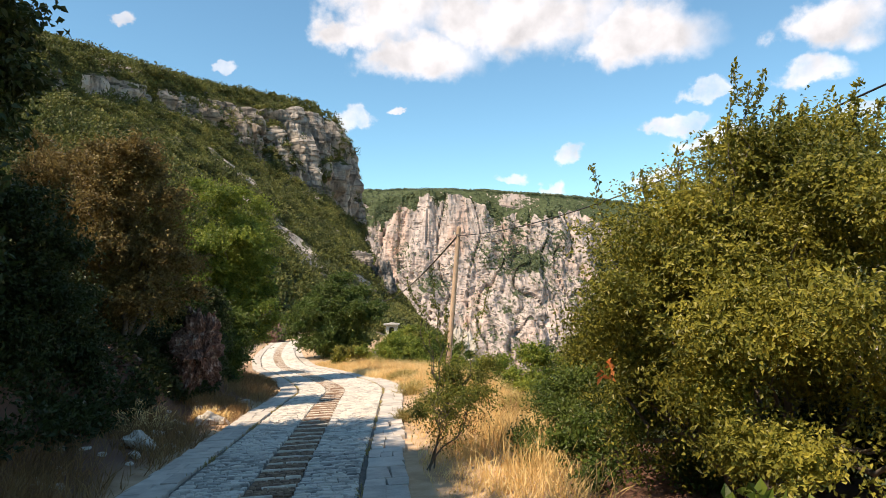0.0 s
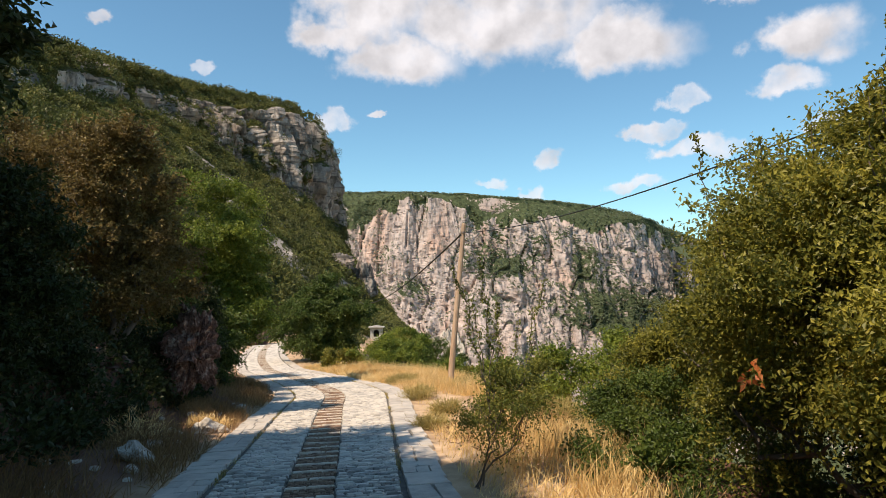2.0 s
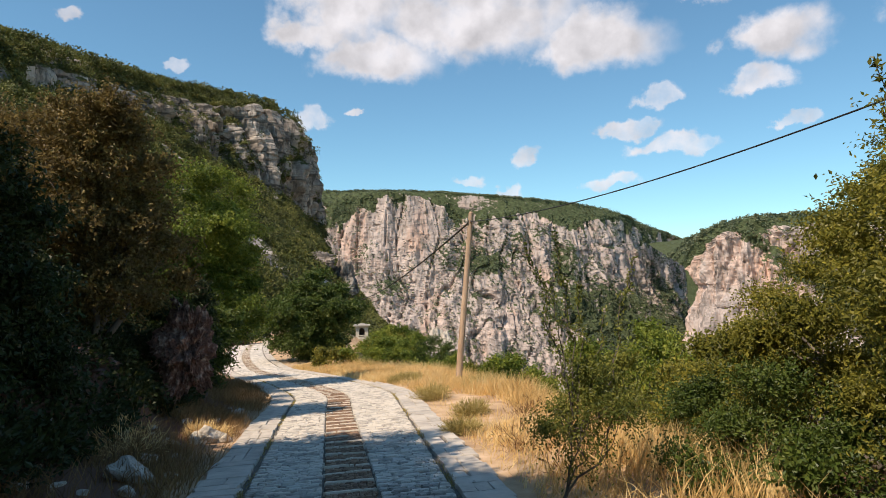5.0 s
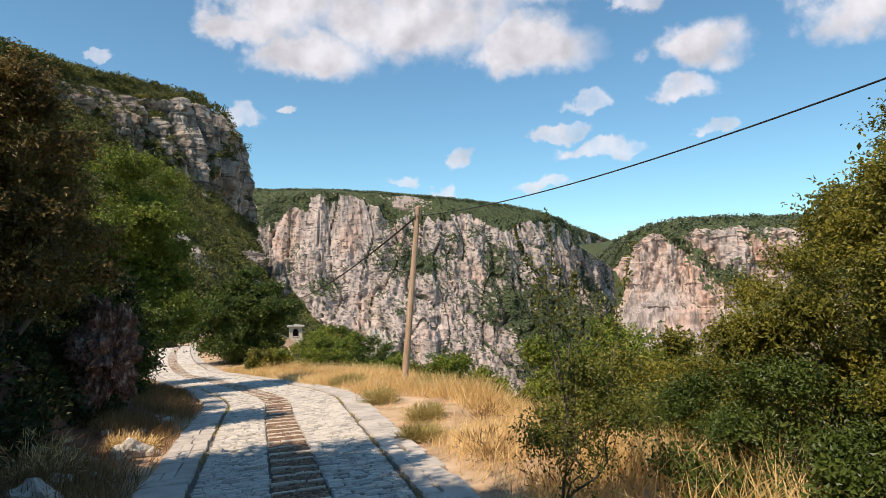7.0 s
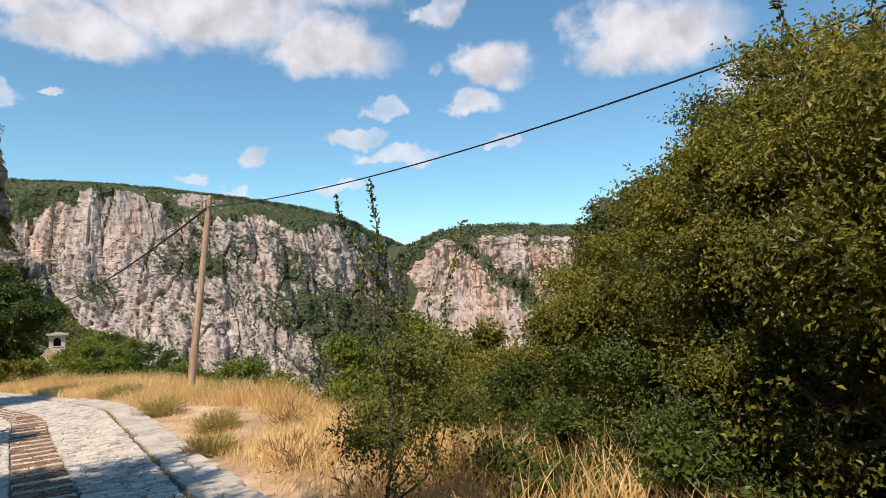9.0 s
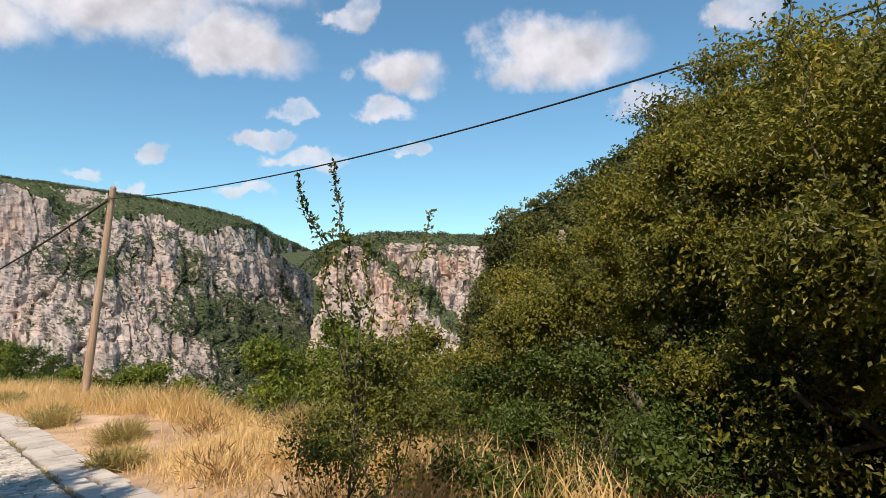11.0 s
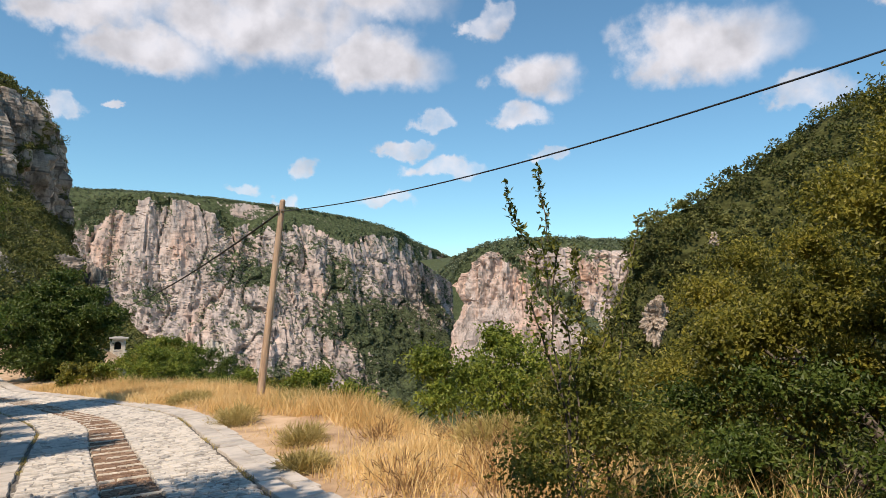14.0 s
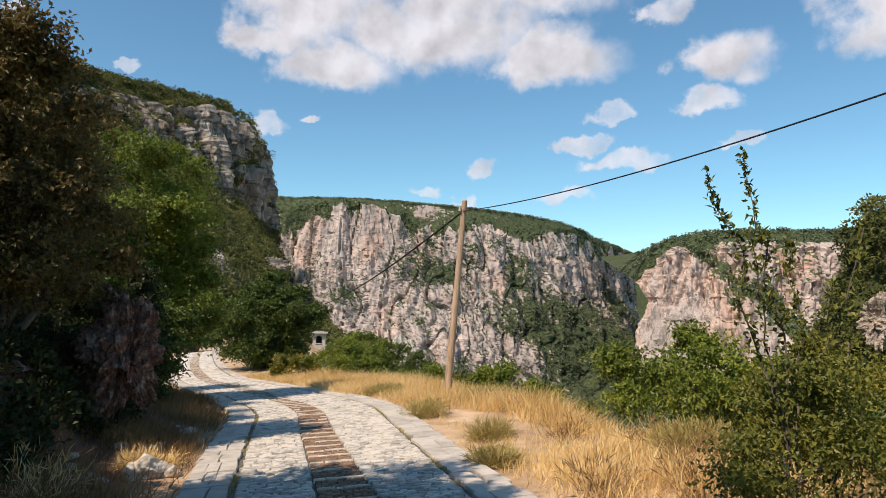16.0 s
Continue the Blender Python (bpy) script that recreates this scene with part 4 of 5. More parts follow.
spray_v, spray_f = leaves(spray, np.array([2.36, 3.3, 1.15]) + spray.normal(size=(16, 3)) * 0.04, unit(spray.normal(size=(16, 3))), 0.065, 0.04)
part_of("leaf_spray", mesh_of("leaf_spray", spray_v, spray_f, M_orange), tall_shrub, "spray of withered orange leaves")
broadleaf("shrub_tree", "dense olive-green shrub tree with dark hollows", "tree", (4.0, 6.2, -0.3), [(4.2, 6.2, 1.95, 0.85, 0.9, 0.75), (5.2, 6.4, 2.3, 0.85, 0.9, 1.15), (3.5, 7.5, 0.65, 0.7, 0.8, 0.6), (4.7, 8.2, 0.8, 1.0, 1.1, 0.9), (3.6, 8.6, 0.2, 0.7, 0.8, 0.5)], M_olive, 12, 21000, 9, 0.3, 0.047, 0.026, 4, 0.06, clump=2.1)
broadleaf("bramble", "low leafy bramble under the shrub trees", "bramble", (3.0, 1.25, -0.05), [(3.05, 1.25, 0.15, 0.6, 0.6, 0.4)], M_green, 16, 420, 8, 0.3, 0.09, 0.06, 5, 0.012)
# deeper green used here to put the hollow's shade into the leaves
broadleaf("bramble", "low tangled bramble at the foot of the shrub trees", "bramble", (2.5, 5.1, -0.3), [(2.65, 5.2, -0.1, 0.42, 0.55, 0.28), (2.4, 6.9, -0.25, 0.4, 0.5, 0.25)], M_deep, 17, 700, 8, 0.28, 0.055, 0.034, 5, 0.012)
# backing bush added to close the gap; its dark leaves paint the hollow's shade
broadleaf("bush", "added backing bush coloured for the shade behind the shrub trees", "bush", (5.6, 4.8, -0.5), [(5.3, 2.9, 0.4, 0.9, 0.9, 0.8), (5.6, 4.8, 0.3, 0.9, 1.1, 0.9), (5.6, 6.7, 0.2, 0.9, 1.0, 0.9)], M_shadeleaf, 28, 4200, 8, 0.34, 0.075, 0.045, 3, 0.03)
broadleaf("bush", "tangled green bush under the shrub trees", "bush", (2.9, 6.6, -0.45), [(2.8, 6.2, 0.1, 0.5, 0.8, 0.6), (2.75, 7.4, 0.0, 0.55, 0.7, 0.5), (3.5, 5.5, 0.2, 0.6, 0.7, 0.6), (3.5, 8.2, -0.2, 0.7, 0.7, 0.5)], M_deep, 18, 4600, 8, 0.28, 0.042, 0.024, 3, 0.02)
broadleaf("bush", "rounded bright green bush at the verge's edge", "bush", (4.2, 14.3, -1.1), [(4.2, 14.3, -0.35, 1.4, 1.3, 0.85)], M_green, 13, 2600, 8, 0.35, 0.085, 0.05, 5, 0.03)
broadleaf("bush", "olive bush beside the big shrub trees", "bush", (4.6, 10.9, -0.9), [(4.6, 10.9, -0.25, 1.2, 1.2, 0.85), (3.3, 9.4, -0.35, 0.7, 0.8, 0.5)], M_olive, 14, 2800, 8, 0.35, 0.08, 0.045, 5, 0.03)
broadleaf("sapling", "young sapling with tall leafy shoots at the verge", "sapling", (0.9, 6.5, -0.4), [(0.95, 6.5, 0.25, 0.36, 0.34, 0.5), (1.3, 6.7, 0.45, 0.34, 0.3, 0.4)], M_sapling, 15, 1300, 8, 0.24, 0.036, 0.021, 3, 0.014,
          shoots=[((0.86, 6.5, 0.3), (0.45, 6.55, 1.93), 300), ((0.9, 6.5, 0.35), (0.76, 6.71, 2.07), 340), ((1.1, 6.55, 0.3), (1.5, 6.68, 1.78), 240), ((0.9, 6.5, 0.4), (0.95, 6.6, 1.55), 240), ((0.85, 6.5, 0.4), (0.66, 6.5, 1.6), 110), ((1.0, 6.55, 0.3), (1.2, 6.6, 1.3), 110)])

# ---- left side ----
LEFT = [  # place, height of the crown's middle, half width, half height, leaves, twigs, words
    # the near-black crowns carry the bank's shade in their leaf colour
    ((-6.6, 5.2), 5.4, 1.9, 3.3, M_shadeleaf, 15000, "tall tree with shade-dark leaves overhanging the lane's bank"),
    ((-6.3, 1.2), 6.7, 2.25, 3.5, M_shadeleaf, 15000, "tall shady tree on the bank beside the lane"),
    ((-5.9, -3.2), 8.5, 2.6, 4.1, M_shadeleaf, 15000, "tall shady tree on the bank beside the lane"),
    ((-6.2, -7.5), 7.6, 2.6, 4.0, M_shadeleaf, 9000, "tall shady tree on the bank beside the lane"),
    ((-6.5, 8.1), 1.7, 1.1, 1.5, M_shadeleaf, 5000, "leafy tree with shade-dark leaves close by the bank"),
    # out-of-view tree, added to shade the browned tree's lower crown
    ((-10.4, 10.6), 4.1, 1.9, 2.0, M_shadeleaf, 6500, "unseen tree added on the slope to shade the browned tree"),
    ((-6.9, 13.3), 3.1, 1.15, 2.0, M_brownleaf, 5600, "browned broadleaf tree on the red bank"),
    ((-9.6, 15.5), 3.6, 1.9, 2.3, M_brownleaf, 4500, "russet-leaved tree on the slope"),
    ((-8.2, 22.8), 2.7, 1.6, 2.8, M_green, 8000, "fresh green tree at the roadside bend"),
    ((-7.7, 20.6), 0.1, 1.1, 1.3, M_deep, 3000, "dark low tree at the roadside bend"),
    ((-10.5, 22.5), 2.6, 1.8, 2.2, M_deep, 3600, "green tree on the slope behind the bend"),
    ((-11.5, 28.0), 1.6, 1.8, 2.0, M_deep, 3000, "green tree on the slope behind the bend"),
    ((-6.3, 16.2), 0.6, 0.7, 0.8, M_shadeleaf, 1500, "bush with shade-dark leaves over the rock outcrop"),
    ((-6.7, 10.1), 1.2, 0.8, 0.8, M_shadeleaf, 2200, "bush with shade-dark leaves on the shaded bank"),
    ((-13.5, 12.0), 5.5, 2.6, 2.8, M_shadeleaf, 3600, "tree with shade-dark leaves high on the slope"),
]
for n_tree, ((x, y), zc, w, h, mat, tw, words) in enumerate(LEFT):
    ground = float(land_z(x, y))
    far = y > 18
    broadleaf("tree" if h > 1.1 else "bush", words, "tree" if h > 1.1 else "bush", (x, y, ground - 0.05), [(x, y, zc, w, w * 1.1, h), (x + 0.5 * w, y - 0.2, zc - 0.55 * h, w * 0.7, w * 0.8, h * 0.6)], mat, 60 + n_tree, tw, 8 if far else 9, 0.4, 0.11 if far else (0.13 if zc > 5 else 0.09), 0.065 if far else (0.08 if zc > 5 else 0.052), 3, 0.09 if h > 1.1 else 0.03)
broadleaf("tree", "round dark green tree beyond the bend", "tree", (-8.1, 44.0, float(land_z(-8.1, 44.0)) - 0.05), [(-8.6, 44.0, -0.9, 2.5, 2.4, 2.4), (-8.2, 43.8, 0.8, 1.5, 1.5, 1.5), (-7.2, 43.6, -0.6, 1.8, 1.8, 1.8)], M_deep, 25, 9500, 8, 0.55, 0.17, 0.1, 3, 0.1)

# ---- hedge along the drop ----
HEDGE = [  # place, half width, half height, leaves
    (-3.2, 31.6, 1.1, 0.75, 0), (-1.7, 30.2, 1.0, 0.6, 1), (-0.4, 29.0, 1.2, 0.8, 0), (0.7, 27.0, 1.1, 0.9, 0), (1.7, 25.0, 1.0, 0.75, 1),
    (2.2, 22.8, 0.9, 0.7, 0), (2.9, 20.8, 0.8, 0.6, 0), (3.4, 19.0, 0.7, 0.5, 1), (-2.4, 36.0, 1.7, 1.2, 0), (-0.2, 34.5, 1.6, 1.1, 2), (-2.4, 39.0, 1.3, 0.9, 1),
    (-1.0, 40.0, 1.8, 1.3, 2), (1.6, 31.0, 1.3, 0.8, 2), (-3.3, 42.0, 1.5, 1.1, 0), (-2.6, 49.0, 2.0, 1.6, 2), (0.2, 46.0, 1.9, 1.3, 1), (2.4, 40.0, 1.8, 1.2, 0), (-5.2, 34.6, 0.9, 0.55, 1),
]
for n_bush, (x, y, w, h, kind_n) in enumerate(HEDGE):
    ground = float(land_z(x, y))
    h = h * 1.35 if 19.5 < y < 29.5 else h
    broadleaf("bush", ("yellow-green bush in the hedge above the drop", "olive bush in the hedge above the drop", "dark green bush behind the verge")[kind_n], "bush", (x, y, ground - 0.05), [(x, y, ground + h * 0.75, w, w, h)], (M_green, M_olive, M_deep)[kind_n], 90 + n_bush, int(900 * w * h) + 300, 8, 0.35, 0.11, 0.065, 4, 0.02, group="hedge bushes", limbs=2)


# ---- scrub on the land around ----
def land_scrub():
    rng = np.random.default_rng(31)
    n = 26000
    y = rng.uniform(24, 215, n)
    off = np.where(rng.random(n) < 0.6, rng.uniform(4.5, 60, n), -rng.uniform(3.2, 45, n))
    x = axis_x(y) + off
    keep = ~((y < 50) & (off > 0) & (off < 6.5)) & ~((np.abs(x + 0.03 + 0.1083 * (y + 0.33)) < 1.7) & (y < 78) & (y > 36)) & ~((y < 38) & (off < 0) & (off > -4.5))
    x, y = x[keep], y[keep]
    P = np.stack([x, y, land_z(x, y) + 0.1], 1)
    near = P[:, 1] < 75
    scatter_clumps("slope_scrub", rng, P[near], 0.75, 50, 0.26, M_scrub, "olive scrub on the slopes beside the lane", "scrub", 1.0)
    scatter_clumps("slope_scrub", rng, P[~near], 1.3, 26, 0.55, M_scrub, "olive scrub on the spur beyond the lane", "scrub", 0.9)
    x, y = rng.uniform(6, 40, 2500), rng.uniform(-6, 60, 2500)
    P = np.stack([x, y, land_z(x, y) + 0.1], 1)[x - axis_x(y) > 7]
    scatter_clumps("drop_scrub", rng, P, 0.8, 44, 0.2, M_green, "green scrub on the drop below the verge", "scrub", 1.0)
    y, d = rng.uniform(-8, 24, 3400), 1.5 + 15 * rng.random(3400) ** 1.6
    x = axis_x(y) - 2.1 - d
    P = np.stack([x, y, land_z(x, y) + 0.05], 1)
    # leaf colour darkened in place of the shade on the bank
    scatter_clumps("bank_undergrowth", rng, P, 0.36, 44, 0.1, M_shadeleaf, "undergrowth coloured dark for shade on the bank", "undergrowth", 1.0)


land_scrub()


# ---- dry grass ----
def grass(name, rng, x, y, height, width, mat, label, lean=0.35):
    n = len(x)
    base = np.stack([x, y, land_z(x, y) - 0.02], 1)
    d = unit(rng.normal(size=(n, 3)) * lean + np.array([0.12, 0.0, 1.0]))
    side = unit(np.cross(d, rng.normal(size=(n, 3))))
    h = (height * rng.uniform(0.45, 1.25, n))[:, None]
    bend = rng.normal(size=(n, 3)) * np.array([1, 1, 0]) * 0.22 * h
    mid = base + d * h * 0.55 + bend * 0.25
    tip = base + d * h + bend - np.array([0, 0, 1]) * 0.08 * h
    w = width * rng.uniform(0.6, 1.3, (n, 1))
    v = np.stack([base - side * w * 0.5, base + side * w * 0.5, mid + side * w * 0.5, mid - side * w * 0.5, tip], 1).reshape(-1, 3)
    i = (np.arange(n) * 5)[:, None]
    f = np.concatenate([np.concatenate([i, i + 1, i + 2], 1), np.concatenate([i, i + 2, i + 3], 1), np.concatenate([i + 3, i + 2, i + 4], 1)])
    return tagged(new(name, mesh_of(name, v, f, mat)), label, "grass", kind="stuff")


def bare(x, y):
    """The trodden patch of earth by the road."""
    return 1.2 * np.exp(-((x - 0.55 + 0.17 * (y - 15)) / 0.6) ** 2 - ((y - 15.2) / 3.0) ** 2)


def verge_grass():
    rng = np.random.default_rng(41)
    n = 190000
    y = -6 + 38 * rng.random(n) ** 1.1
    off = 1.75 + 4.2 * rng.random(n) ** 0.8
    s_edge = np.interp(y, [3, 6, 12, 16, 22, 30], [1.5, 1.6, 1.85, 2.08, 2.2, 2.0])
    x = axis_x(y) + off
    lump = np.sin(x * 2.3 + 1.1 * np.sin(y * 1.3)) * np.sin(y * 1.9 + x) * 0.5 + 0.5
    dens = np.clip(0.1 + 0.9 * lump, 0, 1) * np.clip((off - s_edge) / 0.5, 0.0, 1) * (1 - np.clip(1.25 * bare(x, y), 0, 1)) * (1 - np.clip(3.2 * canopy(x, y) - 0.9, 0, 1))
    ok = rng.random(n) < dens
    x, y = x[ok], y[ok]
    tall = (0.4 + 0.2 * np.sin(x * 1.1 + y * 0.8)) * np.clip((x - axis_x(y) - 1.7) / 1.2, 0.4, 1)
    grass("dry_grass", rng, x, y, tall, 0.009, M_straw, "tall golden dry grass on the roadside verge")
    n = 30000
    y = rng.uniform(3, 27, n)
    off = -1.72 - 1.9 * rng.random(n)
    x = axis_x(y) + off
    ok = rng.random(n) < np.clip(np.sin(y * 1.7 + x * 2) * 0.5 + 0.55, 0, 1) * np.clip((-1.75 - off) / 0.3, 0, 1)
    # brown grass whose colour also holds the bank's shade
    grass("bank_grass", rng, x[ok], y[ok], 0.34, 0.009, M_straw_dark, "brown dry grass, darkened for shade, at the foot of the bank")
    n = 26000
    y = rng.uniform(23, 38, n)
    off = rng.uniform(2.0, 6.0, n)
    x = axis_x(y) + off
    grass("dry_grass", rng, x, y, 0.35, 0.016, M_straw, "golden dry grass along the bend")


verge_grass()


def tuft(x, y, w, h, n, seed, label, mat=None):
    rng = np.random.default_rng(seed)
    r = w * np.sqrt(rng.random(n))
    a = rng.uniform(0, 6.283, n)
    px, py = x + r * np.cos(a), y + r * np.sin(a)
    base = np.stack([px * 0.6 + x * 0.4, py * 0.6 + y * 0.4, land_z(px, py) - 0.01], 1)
    d = unit(np.stack([np.cos(a) * r / w, np.sin(a) * r / w, np.full(n, 1.0)], 1) + rng.normal(size=(n, 3)) * 0.35)
    P = np.repeat(base + d * (h * rng.uniform(0.0, 0.8, n))[:, None], 4, 0) + rng.normal(size=(4 * n, 3)) * 0.03
    D = unit(np.repeat(d, 4, 0) + rng.normal(size=(4 * n, 3)) * 0.45)
    v, f = leaves(rng, P, D, 0.15, 0.011)
    ob = new("grass_tuft", mesh_of("grass_tuft", v, f, mat or M_tuft))
    return tagged(ob, label, "grass tuft", "verge tufts", "stuff")


tuft(-0.46, 16.6, 0.36, 0.42, 520, 1, "sage-green tuft of wiry stalks beside the flagstones")
tuft(0.05, 11.3, 0.36, 0.2, 420, 2, "low green-brown tuft at the flagstone edge")
tuft(-1.35, 22.4, 0.7, 0.3, 900, 3, "broad sage-green tuft on the verge")
tuft(0.3, 13.2, 0.3, 0.3, 400, 4, "small dry green tuft in the grass")
tuft(1.0, 18.3, 0.5, 0.5, 800, 5, "sage-green tuft near the wooden pole")
tuft(2.3, 10.6, 0.5, 0.5, 800, 6, "grey-green tuft in the tall dry grass")

tuft(-4.7, 9.9, 0.4, 0.65, 130, 7, "pale arching dry stalks on the shaded bank", M_straw)
tuft(-4.4, 12.3, 0.5, 0.2, 420, 8, "golden dry grass around a boulder", M_straw)

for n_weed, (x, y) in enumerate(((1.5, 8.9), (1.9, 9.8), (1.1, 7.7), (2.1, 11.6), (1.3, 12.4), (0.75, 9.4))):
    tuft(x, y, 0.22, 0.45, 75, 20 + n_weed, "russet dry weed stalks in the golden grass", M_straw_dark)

# ---- rocks ----
boulder("boulder", (-4.25, 11.75, float(land_z(-4.25, 11.75)) + 0.08), (0.3, 0.2, 0.2), M_white_rock, 71, "pale pointed boulder in dry grass by the lane", "rock", group="roadside rocks")
boulder("boulder", (-4.0, 11.85, float(land_z(-4.0, 11.85)) + 0.03), (0.16, 0.14, 0.12), M_white_rock, 72, "small pale stone against a boulder", "rock", group="roadside rocks")
boulder("boulder", (-4.2, 8.7, float(land_z(-4.2, 8.7)) + 0.05), (0.42, 0.25, 0.2), M_white_rock, 73, "flat grey boulder on the shaded bank", "rock", group="roadside rocks")
boulder("crag", (-27.0, 203.0, 1.0), (4.0, 4.0, 8.0), M_near_rock, 43, "pale rock crag at the foot of the cliff", "crag", 5, 0.3)
boulder("crag", (-35.0, 201.0, 7.0), (7.0, 4.0, 5.0), M_near_rock, 44, "pale scree ledge at the foot of the cliff", "crag", 5, 0.3)
boulder("crag", (0.2, 58.0, -6.5), (1.5, 1.3, 4.4), M_white_rock, 45, "pale rock standing out of the bushes below the verge", "crag", 5, 0.2)


def loose_stones():
    rng = np.random.default_rng(81)
    for _ in range(46):
        y = rng.uniform(4, 17)
        x = float(axis_x(y)) - rng.uniform(2.2, 4.6)
        r = rng.uniform(0.04, 0.13)
        boulder("loose_stone", (x, y, float(land_z(x, y)) + r * 0.2), (r * 1.4, r, r * 0.6), M_white_rock, 200 + _, "pale loose stone on the bank's litter", "stone", 2, 0.2, group="loose bank stones")


loose_stones()
boulder("rock_outcrop", (-5.45, 14.2, 0.25), (0.45, 0.55, 0.9), M_redrock, 74, "reddish layered rock outcrop in the bank", "rock", 6, 0.45, ledges=5.5)
boulder("rock_outcrop", (-6.7, 11.8, 0.0), (0.6, 0.8, 0.6), M_redrock, 75, "dark red rock in the shaded bank", "rock", 5, 0.35, ledges=4.0)
boulder("rock_outcrop", (-6.4, 9.8, 0.0), (0.6, 0.8, 0.6), M_redrock, 76, "dark red rock in the shaded bank", "rock", 5, 0.35, ledges=4.0)
boulder("rock_outcrop", (-22.0, 72.0, -3.2), (2.0, 2.0, 2.4), M_redrock, 77, "reddish rock face at the lane's far turn", "rock", 4, 0.3)


# ---- wayside shrine ----
def wayside_shrine(x, y, z, turn):
    ob = thing("wayside_shrine", "small plastered wayside shrine with arched niche and slab roof", "shrine", (x, y, z))
    m = Matrix.Translation((x, y, z)) @ Matrix.Rotation(turn, 4, "Z") @ Matrix.Scale(1.6, 4)

    def box(name, c, size, mat, bevel=0.02, label="", over=None):
        bm = bmesh.new()
        bmesh.ops.create_cube(bm, size=1, matrix=m @ Matrix.Translation(c) @ Matrix.Diagonal((*size, 1)))
        bmesh.ops.bevel(bm, geom=bm.edges[:], offset=bevel, segments=2)
        return part(name, bm, mat, over or ob, label)
    box("plinth", (0, 0, 0.2), (1.0, 0.9, 0.5), M_plaster)
    # body with an arched niche through its front
    bm = bmesh.new()
    arch = [(0.2, 0.12)] + [(0.2 * math.cos(a), 0.4 + 0.2 * math.sin(a)) for a in np.linspace(0, math.pi, 9)] + [(-0.2, 0.12)]
    loop = [(-0.42, 0.0), (-0.42, 0.72), (0.42, 0.72), (0.42, 0.0), (0.2, 0.0)] + arch + [(-0.2, 0.0)]
    front = [bm.verts.new(m @ Vector((a, -0.36, 0.45 + b))) for a, b in loop]
    face = bm.faces.new(front)
    ext = bmesh.ops.extrude_face_region(bm, geom=[face])
    for v in [g for g in ext["geom"] if isinstance(g, bmesh.types.BMVert)]:
        v.co += m.to_3x3() @ Vector((0, 0.62, 0))
    bmesh.ops.recalc_face_normals(bm, faces=bm.faces[:])
    body = part("body", bm, M_plaster, ob)
    box("back_panel", (0, 0.3, 0.8), (0.8, 0.06, 0.68), M_nicheback, 0.005, "dark back of the niche", body)
    box("sill", (0, -0.36, 0.53), (0.5, 0.12, 0.06), M_plaster, 0.01, "", body)
    roof = box("roof", (0, -0.03, 1.22), (1.12, 1.0, 0.08), M_stone_roof, 0.02, "projecting grey slab roof")
    bm = bmesh.new()
    bmesh.ops.create_cone(bm, cap_ends=True, segments=4, radius1=0.66, radius2=0.16, depth=0.1, matrix=m @ Matrix.Translation((0, -0.03, 1.3)) @ Matrix.Rotation(math.pi / 4, 4, "Z"))
    part("roof_hip", bm, M_stone_roof, roof)
    return ob


# near-black colour for the niche's back panel
M_nicheback = ramp_mat("dark_niche", [(0.3, (0.02, 0.015, 0.012)), (0.7, (0.05, 0.04, 0.03))], 8, 5, 0.7, 0.2)
wayside_shrine(-8.2, 75.0, float(land_z(-8.2, 75.0)) - 0.3, 0.05)


def roadside_box(x, y, z):
    ob = thing("roadside_box", "small whitewashed box shrine at the lane's end", "shrine", (x, y, z))
    bm = bmesh.new()
    bmesh.ops.create_cube(bm, size=1, matrix=Matrix.Translation((x, y, z + 0.35)) @ Matrix.Diagonal((0.6, 0.5, 0.7, 1)))
    bmesh.ops.bevel(bm, geom=bm.edges[:], offset=0.03, segments=2)
    part("body", bm, M_plaster, ob)
    bm = bmesh.new()
    bmesh.ops.create_cube(bm, size=1, matrix=Matrix.Translation((x, y, z + 0.74)) @ Matrix.Diagonal((0.8, 0.65, 0.08, 1)))
    bmesh.ops.bevel(bm, geom=bm.edges[:], offset=0.02, segments=1)
    part("top_slab", bm, M_stone_roof, ob)


roadside_box(-17.4, 69.0, float(land_z(-17.4, 69.0)) + 0.05)


# ---- paving stones, last ----
def stone_block(rng, w, l, h, jit=0.12, cham=0.22):
    """A worn block about its own centre: base, shoulder and crowned top."""
    c = np.array([(-1, -1), (1, -1), (1, 1), (-1, 1)], float) * 0.5
    c = c * np.array([w, l]) + rng.normal(size=(4, 2)) * np.array([w, l]) * jit * 0.5
    k = min(w, l) * cham
    inner = c - np.sign(c) * k * 0.5
    top = h + rng.normal(size=4) * h * 0.08
    V = np.concatenate([np.c_[c, np.full(4, -0.05)], np.c_[c, top * 0.55], np.c_[inner, top]])
    F = [(0, 1, 5, 4), (1, 2, 6, 5), (2, 3, 7, 6), (3, 0, 4, 7), (4, 5, 9, 8), (5, 6, 10, 9), (6, 7, 11, 10), (7, 4, 8, 11), (8, 9, 10, 11)]
    return V, np.array(F)


def lay(s, o, V, lift=-0.02):
    """A block's corners laid on the road at s, o."""
    return on_road(s + V[:, 1], o + V[:, 0], 0.0) + np.c_[np.zeros((len(V), 2)), V[:, 2] + lift]


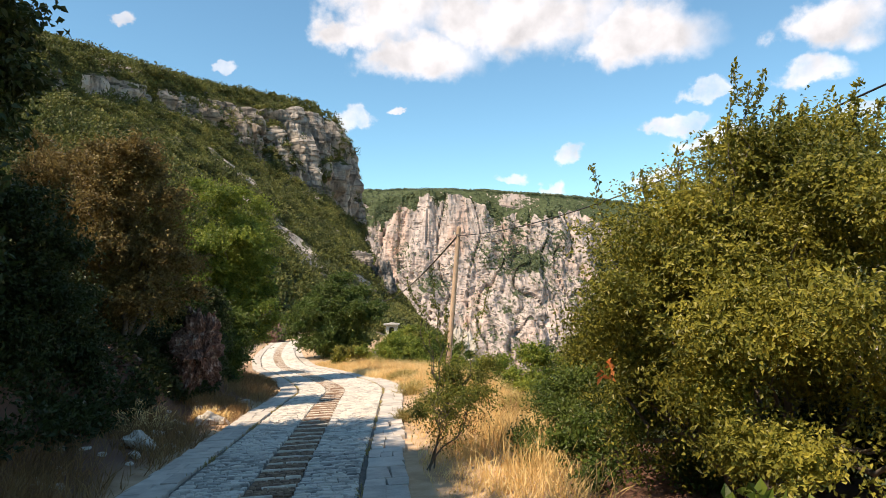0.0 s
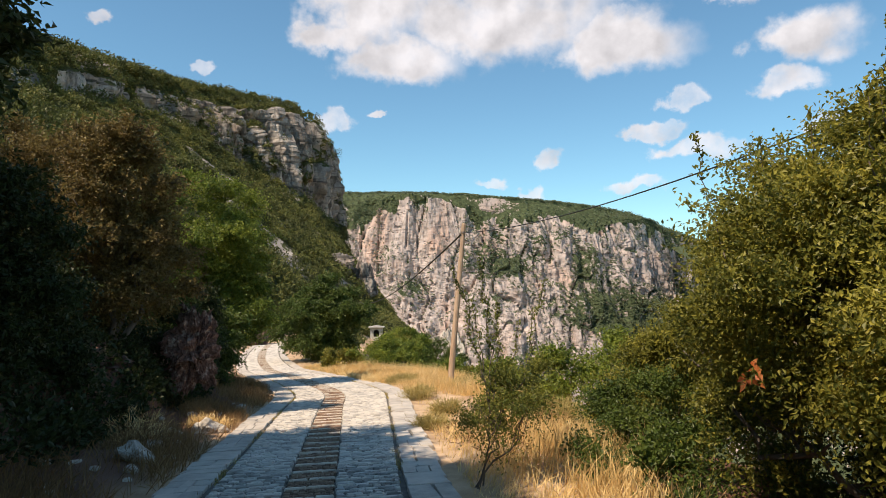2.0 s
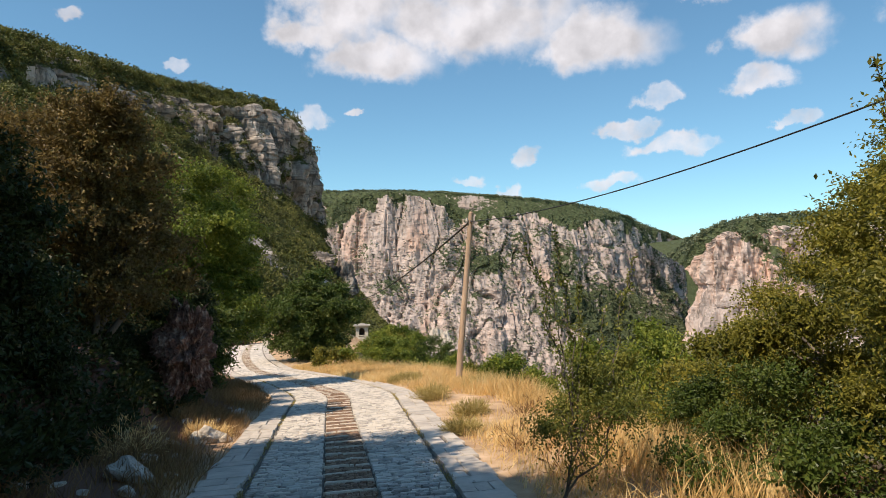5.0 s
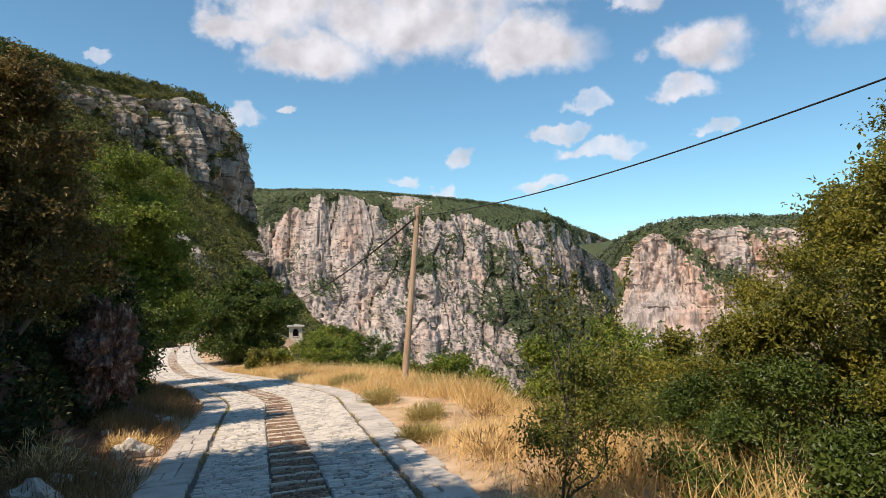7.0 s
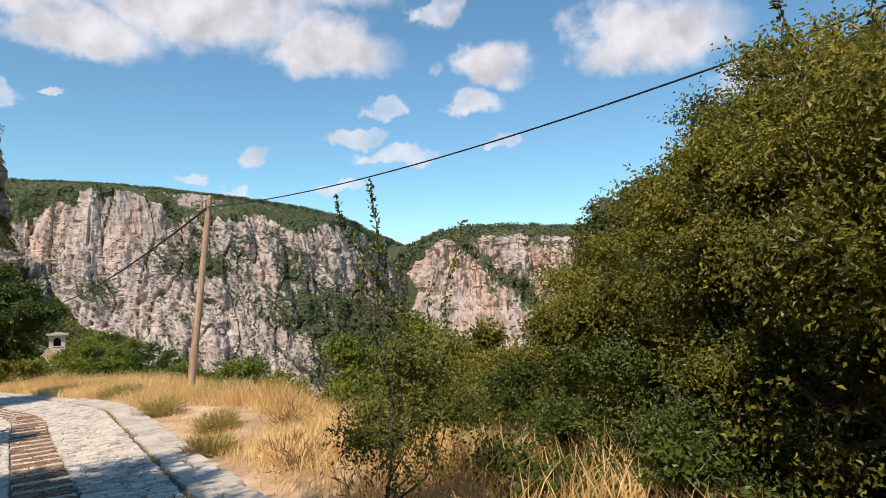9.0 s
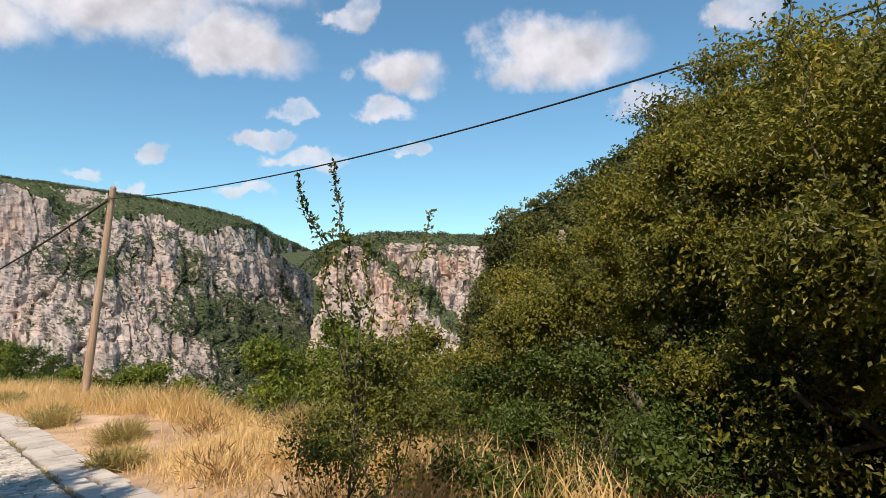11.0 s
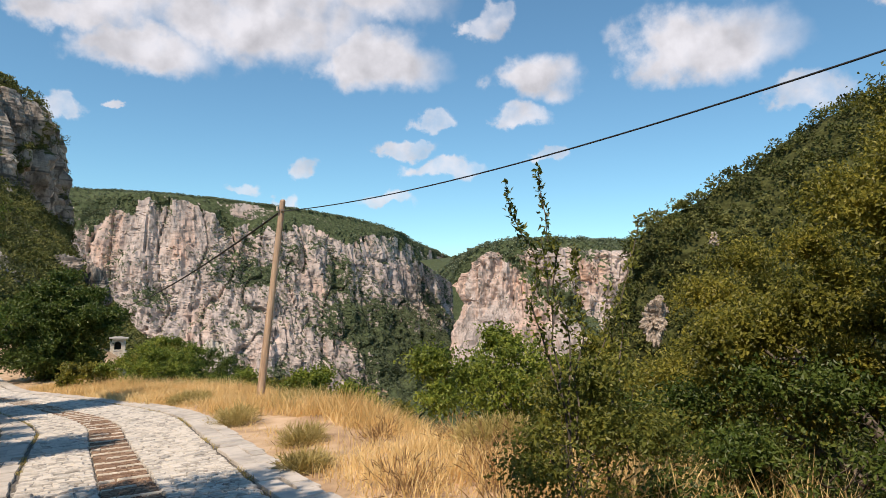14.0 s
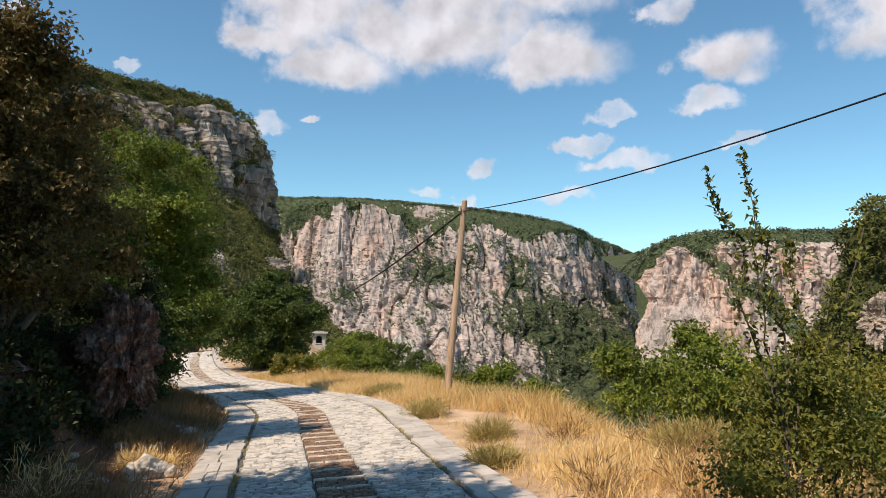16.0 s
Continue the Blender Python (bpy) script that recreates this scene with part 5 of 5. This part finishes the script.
def paving():
    rng = np.random.default_rng(51)
    near_a, near_b = S_OF_Y(5.6), S_OF_Y(7.6)
    jointed_v, jointed_f, count = [], [], 0
    singles = 0
    s0, s1 = S_OF_Y(-10.0), S_OF_Y(72)
    s = s0
    while s < s1:
        pitch = rng.uniform(0.058, 0.088) * (1.0 if s < S_OF_Y(22) else 1.6 if s < S_OF_Y(36) else 3.0)
        gut_r = float(right_edge(s)[0])
        for a, b in ((GUT_L + 0.03, -ST - 0.015), (ST + 0.015, gut_r - 0.03)):
            o = a
            while o < b - 0.04:
                w = min(rng.uniform(0.08, 0.2) * (1.0 if s < S_OF_Y(36) else 2.0), b - o)
                V, F = stone_block(rng, w - 0.013, pitch - 0.013, rng.uniform(0.014, 0.038), 0.16, 0.3)
                P = lay(s + rng.normal() * 0.008, o + w / 2, V)
                if near_a < s < near_b and singles < 300:
                    part_of("cobble", mesh_of("cobble", P, F, M_cobble), ROAD)
                    singles += 1
                else:
                    jointed_v.append(P)
                    jointed_f.append(F + count)
                    count += len(P)
                o += w
        s += pitch
    ob = part_of("cobbles", mesh_of("cobbles", np.concatenate(jointed_v), np.concatenate(jointed_f), M_cobble), ROAD, "rows of worn grey cobbles")
    ob["kind"] = "stuff"
    # brown pebbled band with pale ribs
    jointed_v, jointed_f, count = [], [], 0
    s = s0
    while s < s1:
        step = rng.uniform(0.42, 0.56)
        skew = rng.normal() * 0.03
        n = 3 if rng.random() < 0.5 else 2
        cuts = np.sort(np.r_[-ST, rng.uniform(-0.15, 0.15, n - 1), ST])
        for a, b in zip(cuts[:-1], cuts[1:]):
            if rng.random() < 0.06 or b - a < 0.05:
                continue
            V, F = stone_block(rng, b - a - 0.008, rng.uniform(0.035, 0.055), rng.uniform(0.026, 0.036), 0.1)
            part_of("rib_stone", mesh_of("rib_stone", lay(s + skew * (a + b) * 2 + rng.normal() * 0.006, (a + b) / 2, V), F, M_rib), ROAD)
        q = s + 0.06
        while q < s + step - 0.03:
            o = -ST + 0.01
            while o < ST - 0.03:
                w = min(rng.uniform(0.05, 0.11), ST - o)
                V, F = stone_block(rng, w - 0.008, 0.05, rng.uniform(0.012, 0.022), 0.14, 0.35)
                P = lay(q, o + w / 2, V)
                jointed_v.append(P)
                jointed_f.append(F + count)
                count += len(P)
                o += w
            q += 0.056
        s += step
    ob = part_of("pebble_band", mesh_of("pebble_band", np.concatenate(jointed_v), np.concatenate(jointed_f), M_brown), ROAD, "brown pebbled middle band")
    ob["kind"] = "stuff"
    # flagstone borders
    for side in (0, 1):
        s = s0
        while s < s1:
            length = rng.uniform(0.3, 0.75) * (1.0 if s < S_OF_Y(30) else 1.8)
            if side == 0:
                a, b = OUT_L + rng.uniform(-0.03, 0.02), GUT_L - 0.04
            else:
                g, e = right_edge(s)
                a, b = float(g) + 0.04, float(e) + rng.uniform(-0.02, 0.03)
            n_split = rng.choice([1, 2, 2, 3])
            cuts = a + (b - a) * np.sort(np.r_[0, (np.arange(1, n_split) + rng.uniform(-0.25, 0.25, n_split - 1)) / n_split, 1])
            for p, q in zip(cuts[:-1], cuts[1:]):
                halves = rng.choice([1, 1, 2]) if length > 0.5 else 1
                for h in range(halves):
                    part_len = length / halves
                    V, F = stone_block(rng, q - p - 0.006, part_len - 0.008, rng.uniform(0.027, 0.037), 0.1, 0.05)
                    part_of("flagstone", mesh_of("flagstone", lay(s + part_len * (h + 0.5), (p + q) / 2, V), F, M_slab), ROAD)
            s += length


paving()


def gutter_weeds():
    rng = np.random.default_rng(61)
    n = 5200
    s = rng.uniform(S_OF_Y(3), S_OF_Y(30), n)
    side = rng.random(n) < 0.55
    keep = np.sin(s * 1.9) + 0.6 * np.sin(s * 5.3 + 1) + rng.normal(size=n) * 0.5 > 0.55
    s, side = s[keep], side[keep]
    o = np.where(side, GUT_L - 0.01, right_edge(s)[0]) + rng.normal(size=len(s)) * 0.022
    base = on_road(s, o, -0.03)
    d = unit(rng.normal(size=base.shape) * 0.6 + np.array([0, 0, 1.0]))
    v, f = leaves(rng, base, d, 0.075, 0.012)
    tagged(part_of("gutter_weed", mesh_of("gutter_weed", v, f, M_tuft), ROAD, "small weeds in the gutter joints"), kind="stuff")


gutter_weeds()
